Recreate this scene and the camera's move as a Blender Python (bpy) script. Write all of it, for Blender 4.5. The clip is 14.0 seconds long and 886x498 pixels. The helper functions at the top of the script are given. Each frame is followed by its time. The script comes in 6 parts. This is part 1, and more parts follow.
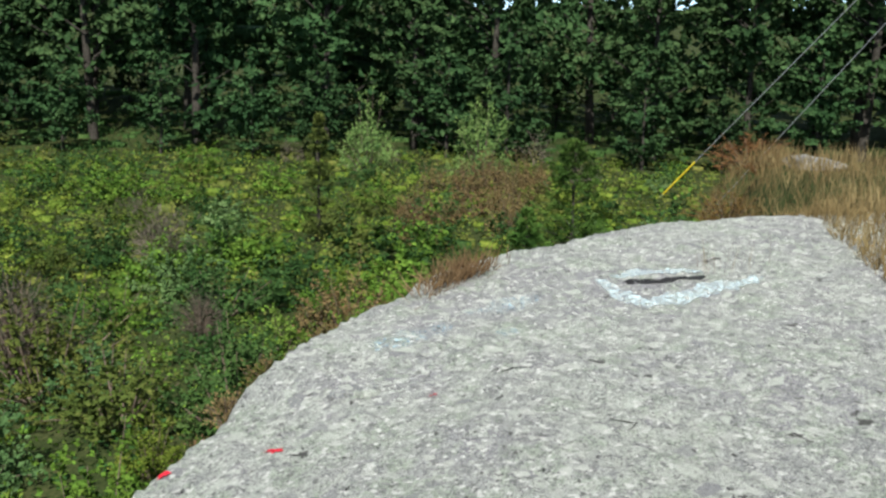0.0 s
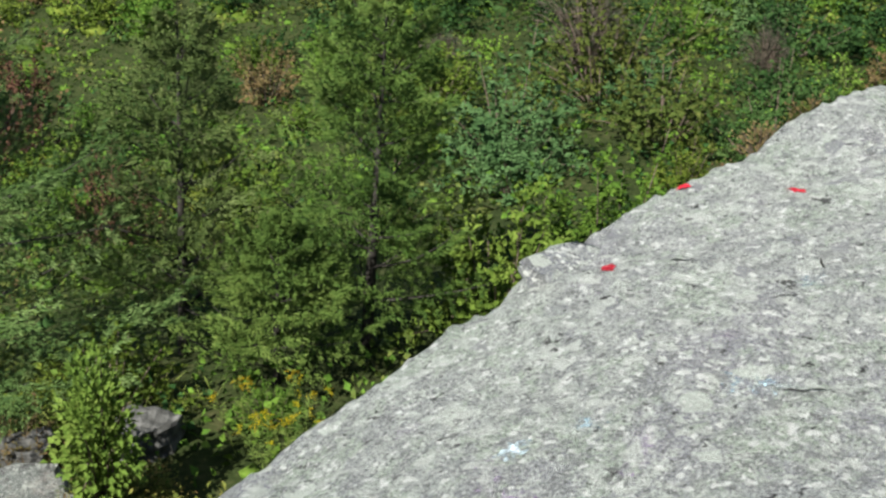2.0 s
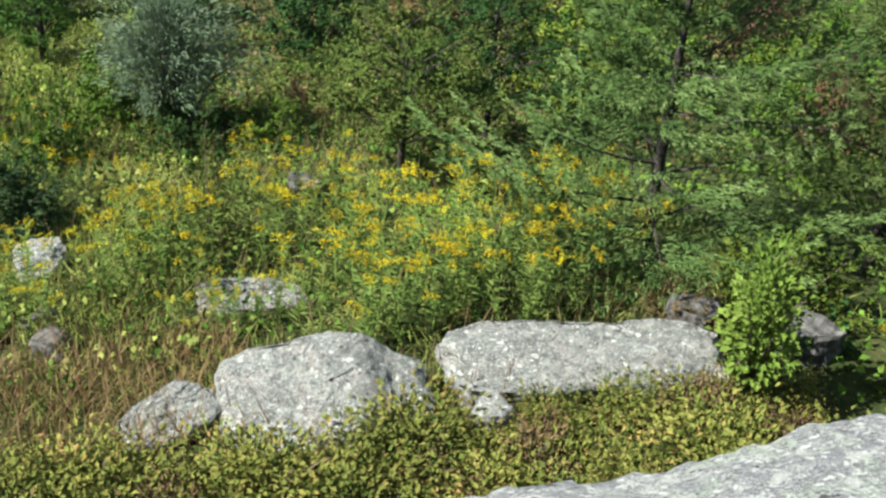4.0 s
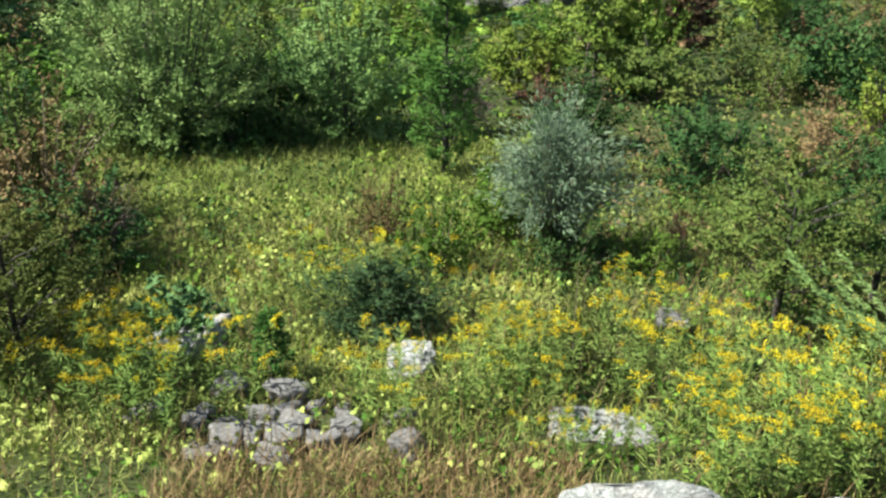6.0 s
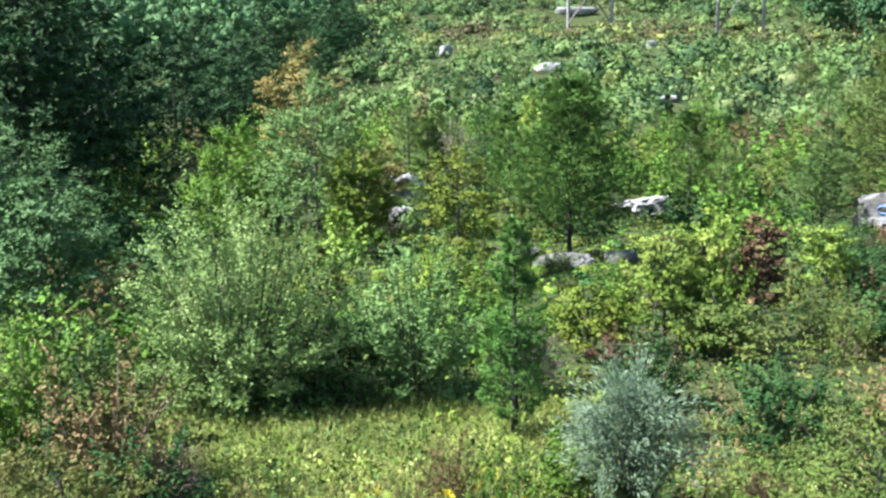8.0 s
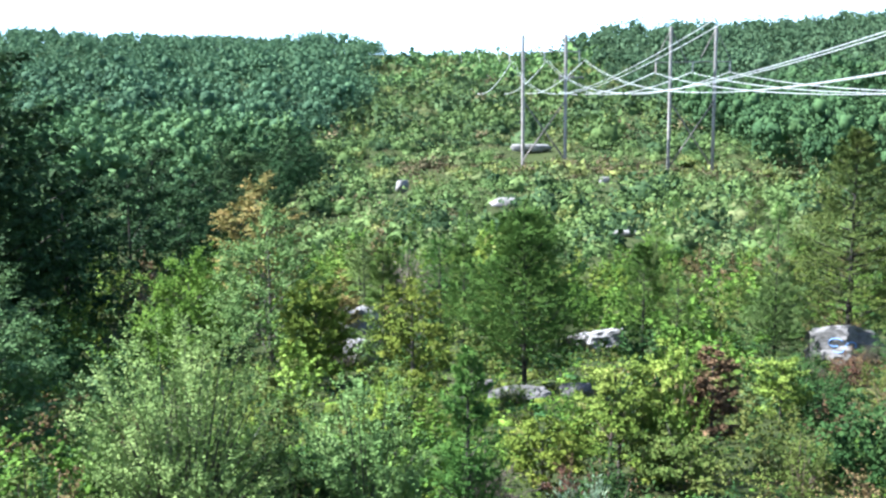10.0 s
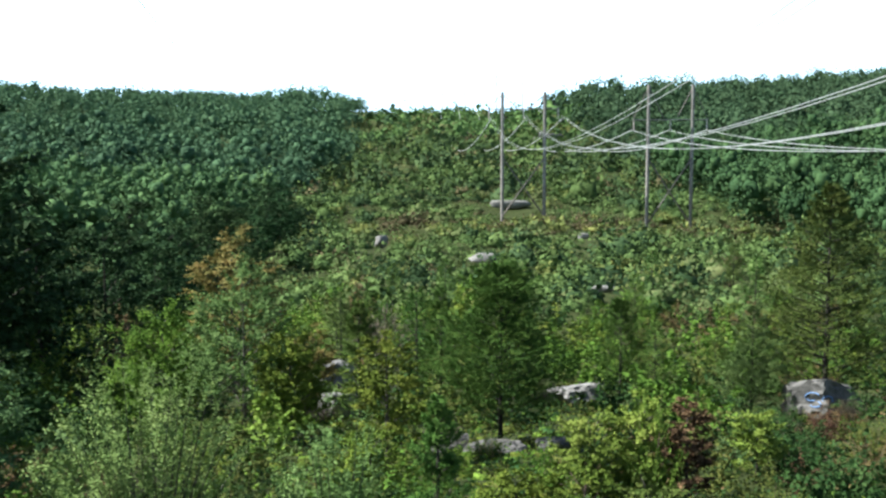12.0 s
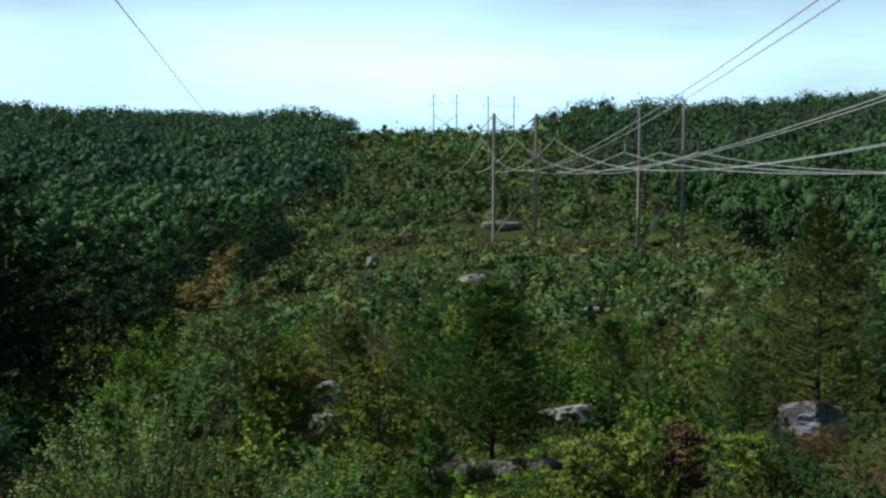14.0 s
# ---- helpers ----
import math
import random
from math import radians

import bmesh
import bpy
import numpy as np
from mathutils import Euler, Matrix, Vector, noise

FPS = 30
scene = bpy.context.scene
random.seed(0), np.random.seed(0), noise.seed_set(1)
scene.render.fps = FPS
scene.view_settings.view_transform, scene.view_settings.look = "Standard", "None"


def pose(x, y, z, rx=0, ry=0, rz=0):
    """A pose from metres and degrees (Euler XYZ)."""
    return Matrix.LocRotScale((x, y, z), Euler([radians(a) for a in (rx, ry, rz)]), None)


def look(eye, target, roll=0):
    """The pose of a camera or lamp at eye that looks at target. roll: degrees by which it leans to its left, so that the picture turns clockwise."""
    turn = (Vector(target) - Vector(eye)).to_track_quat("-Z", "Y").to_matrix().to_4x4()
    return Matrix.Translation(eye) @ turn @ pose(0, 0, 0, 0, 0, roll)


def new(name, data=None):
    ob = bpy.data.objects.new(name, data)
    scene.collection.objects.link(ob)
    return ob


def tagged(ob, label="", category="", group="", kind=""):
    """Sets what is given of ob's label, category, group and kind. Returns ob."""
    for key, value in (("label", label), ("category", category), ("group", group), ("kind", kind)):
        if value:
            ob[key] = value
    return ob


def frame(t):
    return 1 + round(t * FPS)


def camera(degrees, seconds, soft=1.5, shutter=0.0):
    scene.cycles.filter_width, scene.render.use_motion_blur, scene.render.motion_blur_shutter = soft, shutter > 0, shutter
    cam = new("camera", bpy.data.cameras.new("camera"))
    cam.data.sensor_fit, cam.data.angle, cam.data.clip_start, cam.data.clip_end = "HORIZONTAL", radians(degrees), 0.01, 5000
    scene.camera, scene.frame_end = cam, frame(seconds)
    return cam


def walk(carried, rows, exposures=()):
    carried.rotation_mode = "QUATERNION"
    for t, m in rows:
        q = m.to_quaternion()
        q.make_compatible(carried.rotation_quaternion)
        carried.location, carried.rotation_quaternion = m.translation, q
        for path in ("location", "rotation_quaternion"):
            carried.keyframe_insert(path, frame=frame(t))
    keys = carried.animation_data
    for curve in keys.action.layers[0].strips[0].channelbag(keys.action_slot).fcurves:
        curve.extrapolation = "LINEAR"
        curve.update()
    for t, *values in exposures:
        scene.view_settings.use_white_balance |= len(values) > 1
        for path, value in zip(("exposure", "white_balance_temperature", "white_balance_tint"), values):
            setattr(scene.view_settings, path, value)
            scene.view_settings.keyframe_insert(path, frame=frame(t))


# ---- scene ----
import mathutils

# ---------- camera ----------
cam = camera(41.63, 14.0, soft=2.5)
# seconds, place, Euler angles in degrees
ROWS = [
    (0.0, 0.000, -0.000, 1.650, 78.00, -1.42, -85.24),
    (0.5, 0.027, -0.002, 1.641, 75.72, -2.48, -78.03),
    (1.0, 0.025, -0.045, 1.634, 72.90, -4.12, -70.75),
    (1.5, 0.016, -0.081, 1.623, 68.64, -4.85, -62.62),
    (2.0, 0.003, -0.074, 1.605, 63.26, -4.68, -55.96),
    (2.5, -0.077, -0.049, 1.618, 61.44, -4.76, -49.66),
    (3.0, -0.126, -0.049, 1.611, 58.60, -3.84, -40.37),
    (3.5, -0.190, -0.046, 1.607, 56.66, -3.85, -27.59),
    (4.0, -0.205, -0.071, 1.590, 55.74, -3.66, -19.07),
    (4.2, -0.210, -0.067, 1.583, 54.56, -3.71, -16.18),
    (6.3, -0.132, -0.040, 1.689, 62.29, 0.09, 1.52),
    (6.5, -0.138, -0.027, 1.686, 63.04, 0.50, 1.95),
    (7.0, -0.132, -0.006, 1.685, 65.98, 1.00, 2.40),
    (7.5, -0.135, 0.003, 1.686, 69.65, 0.99, 3.14),
    (8.0, -0.131, 0.004, 1.690, 73.65, 1.15, 3.40),
    (8.5, -0.127, -0.001, 1.687, 76.70, 1.31, 3.10),
    (9.0, -0.130, 0.019, 1.679, 78.14, 0.85, 2.46),
    (9.2, -0.127, 0.024, 1.670, 78.45, 0.70, 2.16),
    (11.3, 0.038, 0.095, 1.504, 82.52, 0.51, 0.60),
    (11.5, 0.054, 0.104, 1.485, 82.58, 0.42, 0.48),
    (12.0, 0.045, 0.125, 1.485, 82.96, 0.23, 0.41),
    (12.5, 0.047, 0.139, 1.476, 83.11, 0.21, 0.27),
    (13.0, 0.034, 0.151, 1.467, 83.97, 0.13, -0.03),
    (13.5, 0.026, 0.158, 1.464, 84.13, 0.15, -0.12),
    (14.0, 0.022, 0.173, 1.457, 84.00, 0.00, -0.00),
]
EXPOSURES = [(0.0, 0.65, 6500, 10), (2.0, 0.74, 6500, 10), (4.2, 1.3, 6500, 10), (6.3, 1.73, 6500, 10), (7.5, 2.12, 6150, 13), (9.2, 2.43, 5600, 18), (11.3, 1.62, 6000, 13), (12.5, 1.07, 6350, 10), (13.0, 0.82, 6400, 10), (14.0, -0.02, 6300, 10)]
walk(cam, [(t, pose(x, y, z, rx, ry, rz)) for t, x, y, z, rx, ry, rz in ROWS], EXPOSURES)

# ---------- sky and sun ----------
SUN_AT = Vector((-1.0, 0.02, 0.0)).normalized() * math.cos(radians(46)) + Vector((0, 0, math.sin(radians(46))))
world = bpy.data.worlds.new("sky")
scene.world = world
world.use_nodes = True
wn, wl = world.node_tree.nodes, world.node_tree.links
wn.clear()
sky = wn.new("ShaderNodeTexSky")
sky.sky_type, sky.sun_disc = "NISHITA", False
sky.sun_elevation, sky.sun_rotation = radians(46), math.atan2(SUN_AT.x, SUN_AT.y)
sky.air_density, sky.dust_density = 1.0, 1.5
coord = wn.new("ShaderNodeTexCoord")
stretch = wn.new("ShaderNodeMapping")
stretch.inputs["Scale"].default_value = (1.2, 1.2, 5.0)
stretch.inputs["Rotation"].default_value = (0.2, 0.25, 0.3)
cirrus = wn.new("ShaderNodeTexNoise")
cirrus.inputs["Scale"].default_value = 1.6
cirrus.inputs["Detail"].default_value = 6
veil = wn.new("ShaderNodeMapRange")
veil.inputs[1].default_value, veil.inputs[2].default_value = 0.30, 0.68
veil.inputs[3].default_value, veil.inputs[4].default_value = 0.35, 1.0
parting = wn.new("ShaderNodeSeparateXYZ")
haze = wn.new("ShaderNodeMapRange")
haze.inputs[1].default_value, haze.inputs[2].default_value = 0.05, 0.17
haze.inputs[3].default_value, haze.inputs[4].default_value = 1.0, 0.05
thick = wn.new("ShaderNodeMath")
thick.operation = "MULTIPLY"
mixsky = wn.new("ShaderNodeMixRGB")
mixsky.inputs[2].default_value = (19.2, 29.3, 36.2, 1)
back = wn.new("ShaderNodeBackground")
back.inputs["Strength"].default_value = 0.05
wout = wn.new("ShaderNodeOutputWorld")
wl.new(coord.outputs["Generated"], stretch.inputs["Vector"])
wl.new(stretch.outputs["Vector"], cirrus.inputs["Vector"])
wl.new(cirrus.outputs["Fac"], veil.inputs[0])
wl.new(coord.outputs["Generated"], parting.inputs[0])
wl.new(parting.outputs["Z"], haze.inputs[0])
wl.new(haze.outputs[0], thick.inputs[0])
wl.new(veil.outputs[0], thick.inputs[1])
wl.new(thick.outputs[0], mixsky.inputs[0])
wl.new(sky.outputs[0], mixsky.inputs[1])
wl.new(mixsky.outputs[0], back.inputs["Color"])
wl.new(back.outputs[0], wout.inputs[0])
lamp = bpy.data.lights.new("sun", "SUN")
lamp.energy, lamp.angle, lamp.color = 5.0, radians(0.5), (0.97, 0.95, 0.86)
sun = new("sun", lamp)
sun.matrix_world = look(SUN_AT * 50, (0, 0, 0))

# ---------- materials ----------


def base_mat(name):
    m = bpy.data.materials.new(name)
    m.use_nodes = True
    n = m.node_tree.nodes
    return m, n, m.node_tree.links, n["Principled BSDF"]


def ramp(n, cols, spread=(0.0, 1.0)):
    r = n.new("ShaderNodeValToRGB")
    e = r.color_ramp.elements
    while len(e) < len(cols):
        e.new(0.5)
    for i, c in enumerate(cols):
        e[i].position = spread[0] + (spread[1] - spread[0]) * i / max(1, len(cols) - 1)
        e[i].color = (*c, 1)
    return r


def leaf_mat(name, cols, rough=0.75, through_light=0.10, green=(1.0, 1.22, 1.05), patches=1.1, grain=15.0, cell=24.0, tilt=0.8, vary=0.7):
    """Foliage: every leaf takes its own colour, every plant its own shade, and light shines through."""
    m, n, l, p = base_mat(name)
    cols = [(r * green[0], g * green[1], b * green[2]) for r, g, b in cols]
    geo, info = n.new("ShaderNodeNewGeometry"), n.new("ShaderNodeObjectInfo")
    tc = n.new("ShaderNodeTexCoord")
    patch = n.new("ShaderNodeTexNoise")
    patch.inputs["Scale"].default_value = patches
    l.new(tc.outputs["Object"], patch.inputs["Vector"])
    mixv = n.new("ShaderNodeMath")
    mixv.operation = "MULTIPLY_ADD"
    mixv.inputs[1].default_value = 0.45 * vary
    l.new(geo.outputs["Random Per Island"], mixv.inputs[0])
    sub = n.new("ShaderNodeMath")
    sub.operation = "MULTIPLY_ADD"
    sub.inputs[1].default_value, sub.inputs[2].default_value = 1.9, -0.68 + 0.225 * (1 - vary)
    l.new(patch.outputs["Fac"], sub.inputs[0])
    l.new(sub.outputs[0], mixv.inputs[2])
    leafy = n.new("ShaderNodeTexNoise")
    leafy.inputs["Scale"].default_value, leafy.inputs["Detail"].default_value, leafy.inputs["Roughness"].default_value = grain, 3, 0.7
    l.new(tc.outputs["Object"], leafy.inputs["Vector"])
    tone = n.new("ShaderNodeMath")
    tone.operation = "MULTIPLY_ADD"
    tone.inputs[1].default_value = 1.3 * vary
    l.new(leafy.outputs["Fac"], tone.inputs[0])
    shift = n.new("ShaderNodeMath")
    shift.operation = "SUBTRACT"
    shift.inputs[1].default_value = 0.65 * vary
    l.new(mixv.outputs[0], shift.inputs[0])
    l.new(shift.outputs[0], tone.inputs[2])
    leaflet = n.new("ShaderNodeTexVoronoi")
    leaflet.inputs["Scale"].default_value = cell
    l.new(tc.outputs["Object"], leaflet.inputs["Vector"])
    lean = n.new("ShaderNodeVectorMath")
    lean.operation = "MULTIPLY_ADD"
    lean.inputs[1].default_value = (tilt, tilt, tilt)
    centre = n.new("ShaderNodeVectorMath")
    centre.operation = "ADD"
    centre.inputs[1].default_value = (-tilt * 0.5, -tilt * 0.5, -tilt * 0.5)
    l.new(geo.outputs["Normal"], centre.inputs[0])
    l.new(leaflet.outputs["Color"], lean.inputs[0])
    l.new(centre.outputs[0], lean.inputs[2])
    facing = n.new("ShaderNodeVectorMath")
    facing.operation = "NORMALIZE"
    l.new(lean.outputs[0], facing.inputs[0])
    l.new(facing.outputs[0], p.inputs["Normal"])
    cells = n.new("ShaderNodeSeparateColor")
    l.new(leaflet.outputs["Color"], cells.inputs[0])
    own = n.new("ShaderNodeMath")
    own.operation = "MULTIPLY_ADD"
    own.inputs[1].default_value = 0.55 * vary
    l.new(cells.outputs[0], own.inputs[0])
    less = n.new("ShaderNodeMath")
    less.operation = "SUBTRACT"
    less.inputs[1].default_value = 0.275 * vary
    l.new(tone.outputs[0], less.inputs[0])
    l.new(less.outputs[0], own.inputs[2])
    r = ramp(n, cols)
    l.new(own.outputs[0], r.inputs[0])
    hsv = n.new("ShaderNodeHueSaturation")
    for key, lo, hi, mul in (("Hue", 0.485, 0.515, 1.0), ("Value", 0.76, 1.22, 7.31)):
        wrap = n.new("ShaderNodeMath")
        wrap.operation = "MULTIPLY"
        wrap.inputs[1].default_value = mul
        frac = n.new("ShaderNodeMath")
        frac.operation = "FRACT"
        rng = n.new("ShaderNodeMapRange")
        rng.inputs[3].default_value, rng.inputs[4].default_value = lo, hi
        l.new(info.outputs["Random"], wrap.inputs[0])
        l.new(wrap.outputs[0], frac.inputs[0])
        l.new(frac.outputs[0], rng.inputs[0])
        l.new(rng.outputs[0], hsv.inputs[key])
    l.new(r.outputs[0], hsv.inputs["Color"])
    l.new(hsv.outputs[0], p.inputs["Base Color"])
    p.inputs["Roughness"].default_value = rough
    p.inputs["Specular IOR Level"].default_value = 0.08
    tr = n.new("ShaderNodeBsdfTranslucent")
    l.new(hsv.outputs[0], tr.inputs["Color"])
    mx = n.new("ShaderNodeMixShader")
    mx.inputs[0].default_value = through_light
    l.new(p.outputs[0], mx.inputs[1])
    l.new(tr.outputs[0], mx.inputs[2])
    l.new(mx.outputs[0], n["Material Output"].inputs["Surface"])
    return m


def rough_mat(name, cols, scale, rough=0.85, bump=0.3, fine=8.0):
    """A weathered surface: patches at one scale, grain at a finer one, and relief."""
    m, n, l, p = base_mat(name)
    tc = n.new("ShaderNodeTexCoord")
    a, b = n.new("ShaderNodeTexNoise"), n.new("ShaderNodeTexNoise")
    a.inputs["Scale"].default_value, b.inputs["Scale"].default_value = scale, scale * fine
    a.inputs["Detail"].default_value, b.inputs["Detail"].default_value = 8, 6
    a.inputs["Roughness"].default_value = 0.65
    for t in (a, b):
        l.new(tc.outputs["Object"], t.inputs["Vector"])
    mx = n.new("ShaderNodeMath")
    mx.operation = "MULTIPLY_ADD"
    mx.inputs[1].default_value = 0.5
    hb = n.new("ShaderNodeMath")
    hb.operation = "MULTIPLY"
    hb.inputs[1].default_value = 0.5
    l.new(b.outputs["Fac"], hb.inputs[0])
    l.new(a.outputs["Fac"], mx.inputs[0])
    l.new(hb.outputs[0], mx.inputs[2])
    r = ramp(n, cols, (0.34, 0.66))
    l.new(mx.outputs[0], r.inputs[0])
    l.new(r.outputs[0], p.inputs["Base Color"])
    p.inputs["Roughness"].default_value = rough
    p.inputs["Specular IOR Level"].default_value = 0.08
    bp = n.new("ShaderNodeBump")
    bp.inputs["Strength"].default_value = bump
    bp.inputs["Distance"].default_value = 0.5 / scale / fine
    l.new(mx.outputs[0], bp.inputs["Height"])
    l.new(bp.outputs[0], p.inputs["Normal"])
    return m


def granite_mat(name, cols, lichen, scale=1.0, cracks=0.001, flecks=0.022, bare=None, flaky=0.0):
    """Weathered granite: broad tint patches, mottled grain, pale crystals, dark flecks and lichen."""
    m, n, l, p = base_mat(name)
    tc = n.new("ShaderNodeTexCoord")

    def noise_tex(s, detail=6, rough=0.6):
        t = n.new("ShaderNodeTexNoise")
        t.inputs["Scale"].default_value, t.inputs["Detail"].default_value, t.inputs["Roughness"].default_value = s * scale, detail, rough
        l.new(tc.outputs["Object"], t.inputs["Vector"])
        return t

    def blend(fac, lo, hi, c1, c2, mode="MIX"):
        rng = n.new("ShaderNodeMapRange")
        rng.inputs[1].default_value, rng.inputs[2].default_value = lo, hi
        l.new(fac, rng.inputs[0])
        mx = n.new("ShaderNodeMixRGB")
        mx.blend_type = mode
        l.new(rng.outputs[0], mx.inputs[0])
        for i, c in ((1, c1), (2, c2)):
            if isinstance(c, tuple):
                mx.inputs[i].default_value = (*c, 1)
            else:
                l.new(c, mx.inputs[i])
        return mx.outputs[0]

    big, mid, fine, speck = noise_tex(0.8, 5, 0.65), noise_tex(30, 6, 0.8), noise_tex(95, 5, 0.85), noise_tex(70, 4, 0.6)
    c = blend(big.outputs["Fac"], 0.42, 0.60, cols[0], cols[1])
    # Low-x end tinted bluish grey, partly the slope's weaker sunlight put into colour.
    if bare:
        along_x = n.new("ShaderNodeSeparateXYZ")
        l.new(tc.outputs["Object"], along_x.inputs[0])
        wander = n.new("ShaderNodeMath")
        wander.operation = "MULTIPLY_ADD"
        wander.inputs[1].default_value = 4.0
        l.new(big.outputs["Fac"], wander.inputs[0])
        l.new(along_x.outputs["X"], wander.inputs[2])
        c = blend(wander.outputs[0], 5.0, 2.8, c, bare)
    patch, blotch = noise_tex(3.4, 7, 0.8), noise_tex(11, 7, 0.8)
    c = blend(patch.outputs["Fac"], 0.50, 0.56, c, lichen)
    c = blend(patch.outputs["Fac"], 0.42, 0.37, c, cols[4])
    c = blend(blotch.outputs["Fac"], 0.53, 0.555, c, cols[2])
    c = blend(blotch.outputs["Fac"], 0.455, 0.425, c, cols[3])
    c = blend(mid.outputs["Fac"], 0.46, 0.40, c, (0.21, 0.215, 0.21))
    c = blend(mid.outputs["Fac"], 0.56, 0.62, c, (0.52, 0.545, 0.505))
    c = blend(fine.outputs["Fac"], 0.47, 0.41, c, (0.15, 0.15, 0.15))
    c = blend(fine.outputs["Fac"], 0.54, 0.59, c, (0.68, 0.70, 0.66))
    bent = n.new("ShaderNodeMixRGB")
    bent.blend_type = "ADD"
    bent.inputs[0].default_value = 0.06
    l.new(tc.outputs["Object"], bent.inputs[1])
    l.new(blotch.outputs["Color"], bent.inputs[2])
    for size, dark_to, pale_from, dark_col, pale_col in ((15, flaky * 0.5, 1.0 - flaky, (0.30, 0.30, 0.325), (0.62, 0.66, 0.60)), (24, flecks + flaky * 0.2, 0.99 - flecks * 2.2 - flaky * 0.7, (0.28, 0.285, 0.28), (0.64, 0.665, 0.62)), (52, flecks + flaky * 0.25, 0.99 - flecks * 1.9 - flaky * 0.8, (0.15, 0.15, 0.15), (0.80, 0.81, 0.78))):
        grain = n.new("ShaderNodeTexVoronoi")
        grain.inputs["Scale"].default_value = size * scale
        l.new(bent.outputs[0], grain.inputs["Vector"])
        pick = n.new("ShaderNodeSeparateColor")
        l.new(grain.outputs["Color"], pick.inputs[0])
        c = blend(pick.outputs[0], dark_to, dark_to - 0.03, c, dark_col)
        c = blend(pick.outputs[1], pale_from, pale_from + 0.03, c, pale_col)
    c = blend(speck.outputs["Fac"], 0.63, 0.65, c, (0.85, 0.85, 0.82))
    pit = noise_tex(17, 4, 0.7)
    c = blend(pit.outputs["Fac"], 0.355, 0.335, c, (0.06, 0.06, 0.058))
    flake = noise_tex(5.2, 6, 0.7)
    c = blend(flake.outputs["Fac"], 0.352, 0.340, c, (0.10, 0.10, 0.095))
    c = blend(flake.outputs["Fac"], 0.66, 0.675, c, (0.72, 0.73, 0.70))
    crack = n.new("ShaderNodeTexVoronoi")
    crack.feature = "DISTANCE_TO_EDGE"
    crack.inputs["Scale"].default_value = 0.9 * scale
    warp = n.new("ShaderNodeMixRGB")
    warp.blend_type = "ADD"
    warp.inputs[0].default_value = 0.45
    l.new(tc.outputs["Object"], warp.inputs[1])
    l.new(patch.outputs["Color"], warp.inputs[2])
    l.new(warp.outputs[0], crack.inputs["Vector"])
    c = blend(crack.outputs["Distance"], cracks, 0.0, c, (0.12, 0.12, 0.12))
    l.new(c, p.inputs["Base Color"])
    p.inputs["Roughness"].default_value = 0.9
    add = n.new("ShaderNodeMath")
    add.operation = "MULTIPLY_ADD"
    add.inputs[1].default_value = 2.0
    chip = n.new("ShaderNodeMath")
    chip.operation = "MULTIPLY_ADD"
    chip.inputs[1].default_value = 3.5
    l.new(flake.outputs["Fac"], chip.inputs[0])
    l.new(fine.outputs["Fac"], chip.inputs[2])
    l.new(mid.outputs["Fac"], add.inputs[0])
    l.new(chip.outputs[0], add.inputs[2])
    bp = n.new("ShaderNodeBump")
    bp.inputs["Strength"].default_value, bp.inputs["Distance"].default_value = 1.0, 0.02 / scale
    l.new(add.outputs[0], bp.inputs["Height"])
    l.new(bp.outputs[0], p.inputs["Normal"])
    return m


def plain_mat(name, col, rough=0.5, metal=0.0, wear=0.25):
    m, n, l, p = base_mat(name)
    tc, nz = n.new("ShaderNodeTexCoord"), n.new("ShaderNodeTexNoise")
    nz.inputs["Scale"].default_value, nz.inputs["Detail"].default_value = 14, 5
    l.new(tc.outputs["Object"], nz.inputs["Vector"])
    r = ramp(n, [tuple(c * (1 - wear) for c in col), tuple(min(1, c * (1 + wear)) for c in col)], (0.35, 0.65))
    l.new(nz.outputs["Fac"], r.inputs[0])
    l.new(r.outputs[0], p.inputs["Base Color"])
    p.inputs["Roughness"].default_value, p.inputs["Metallic"].default_value = rough, metal
    return m


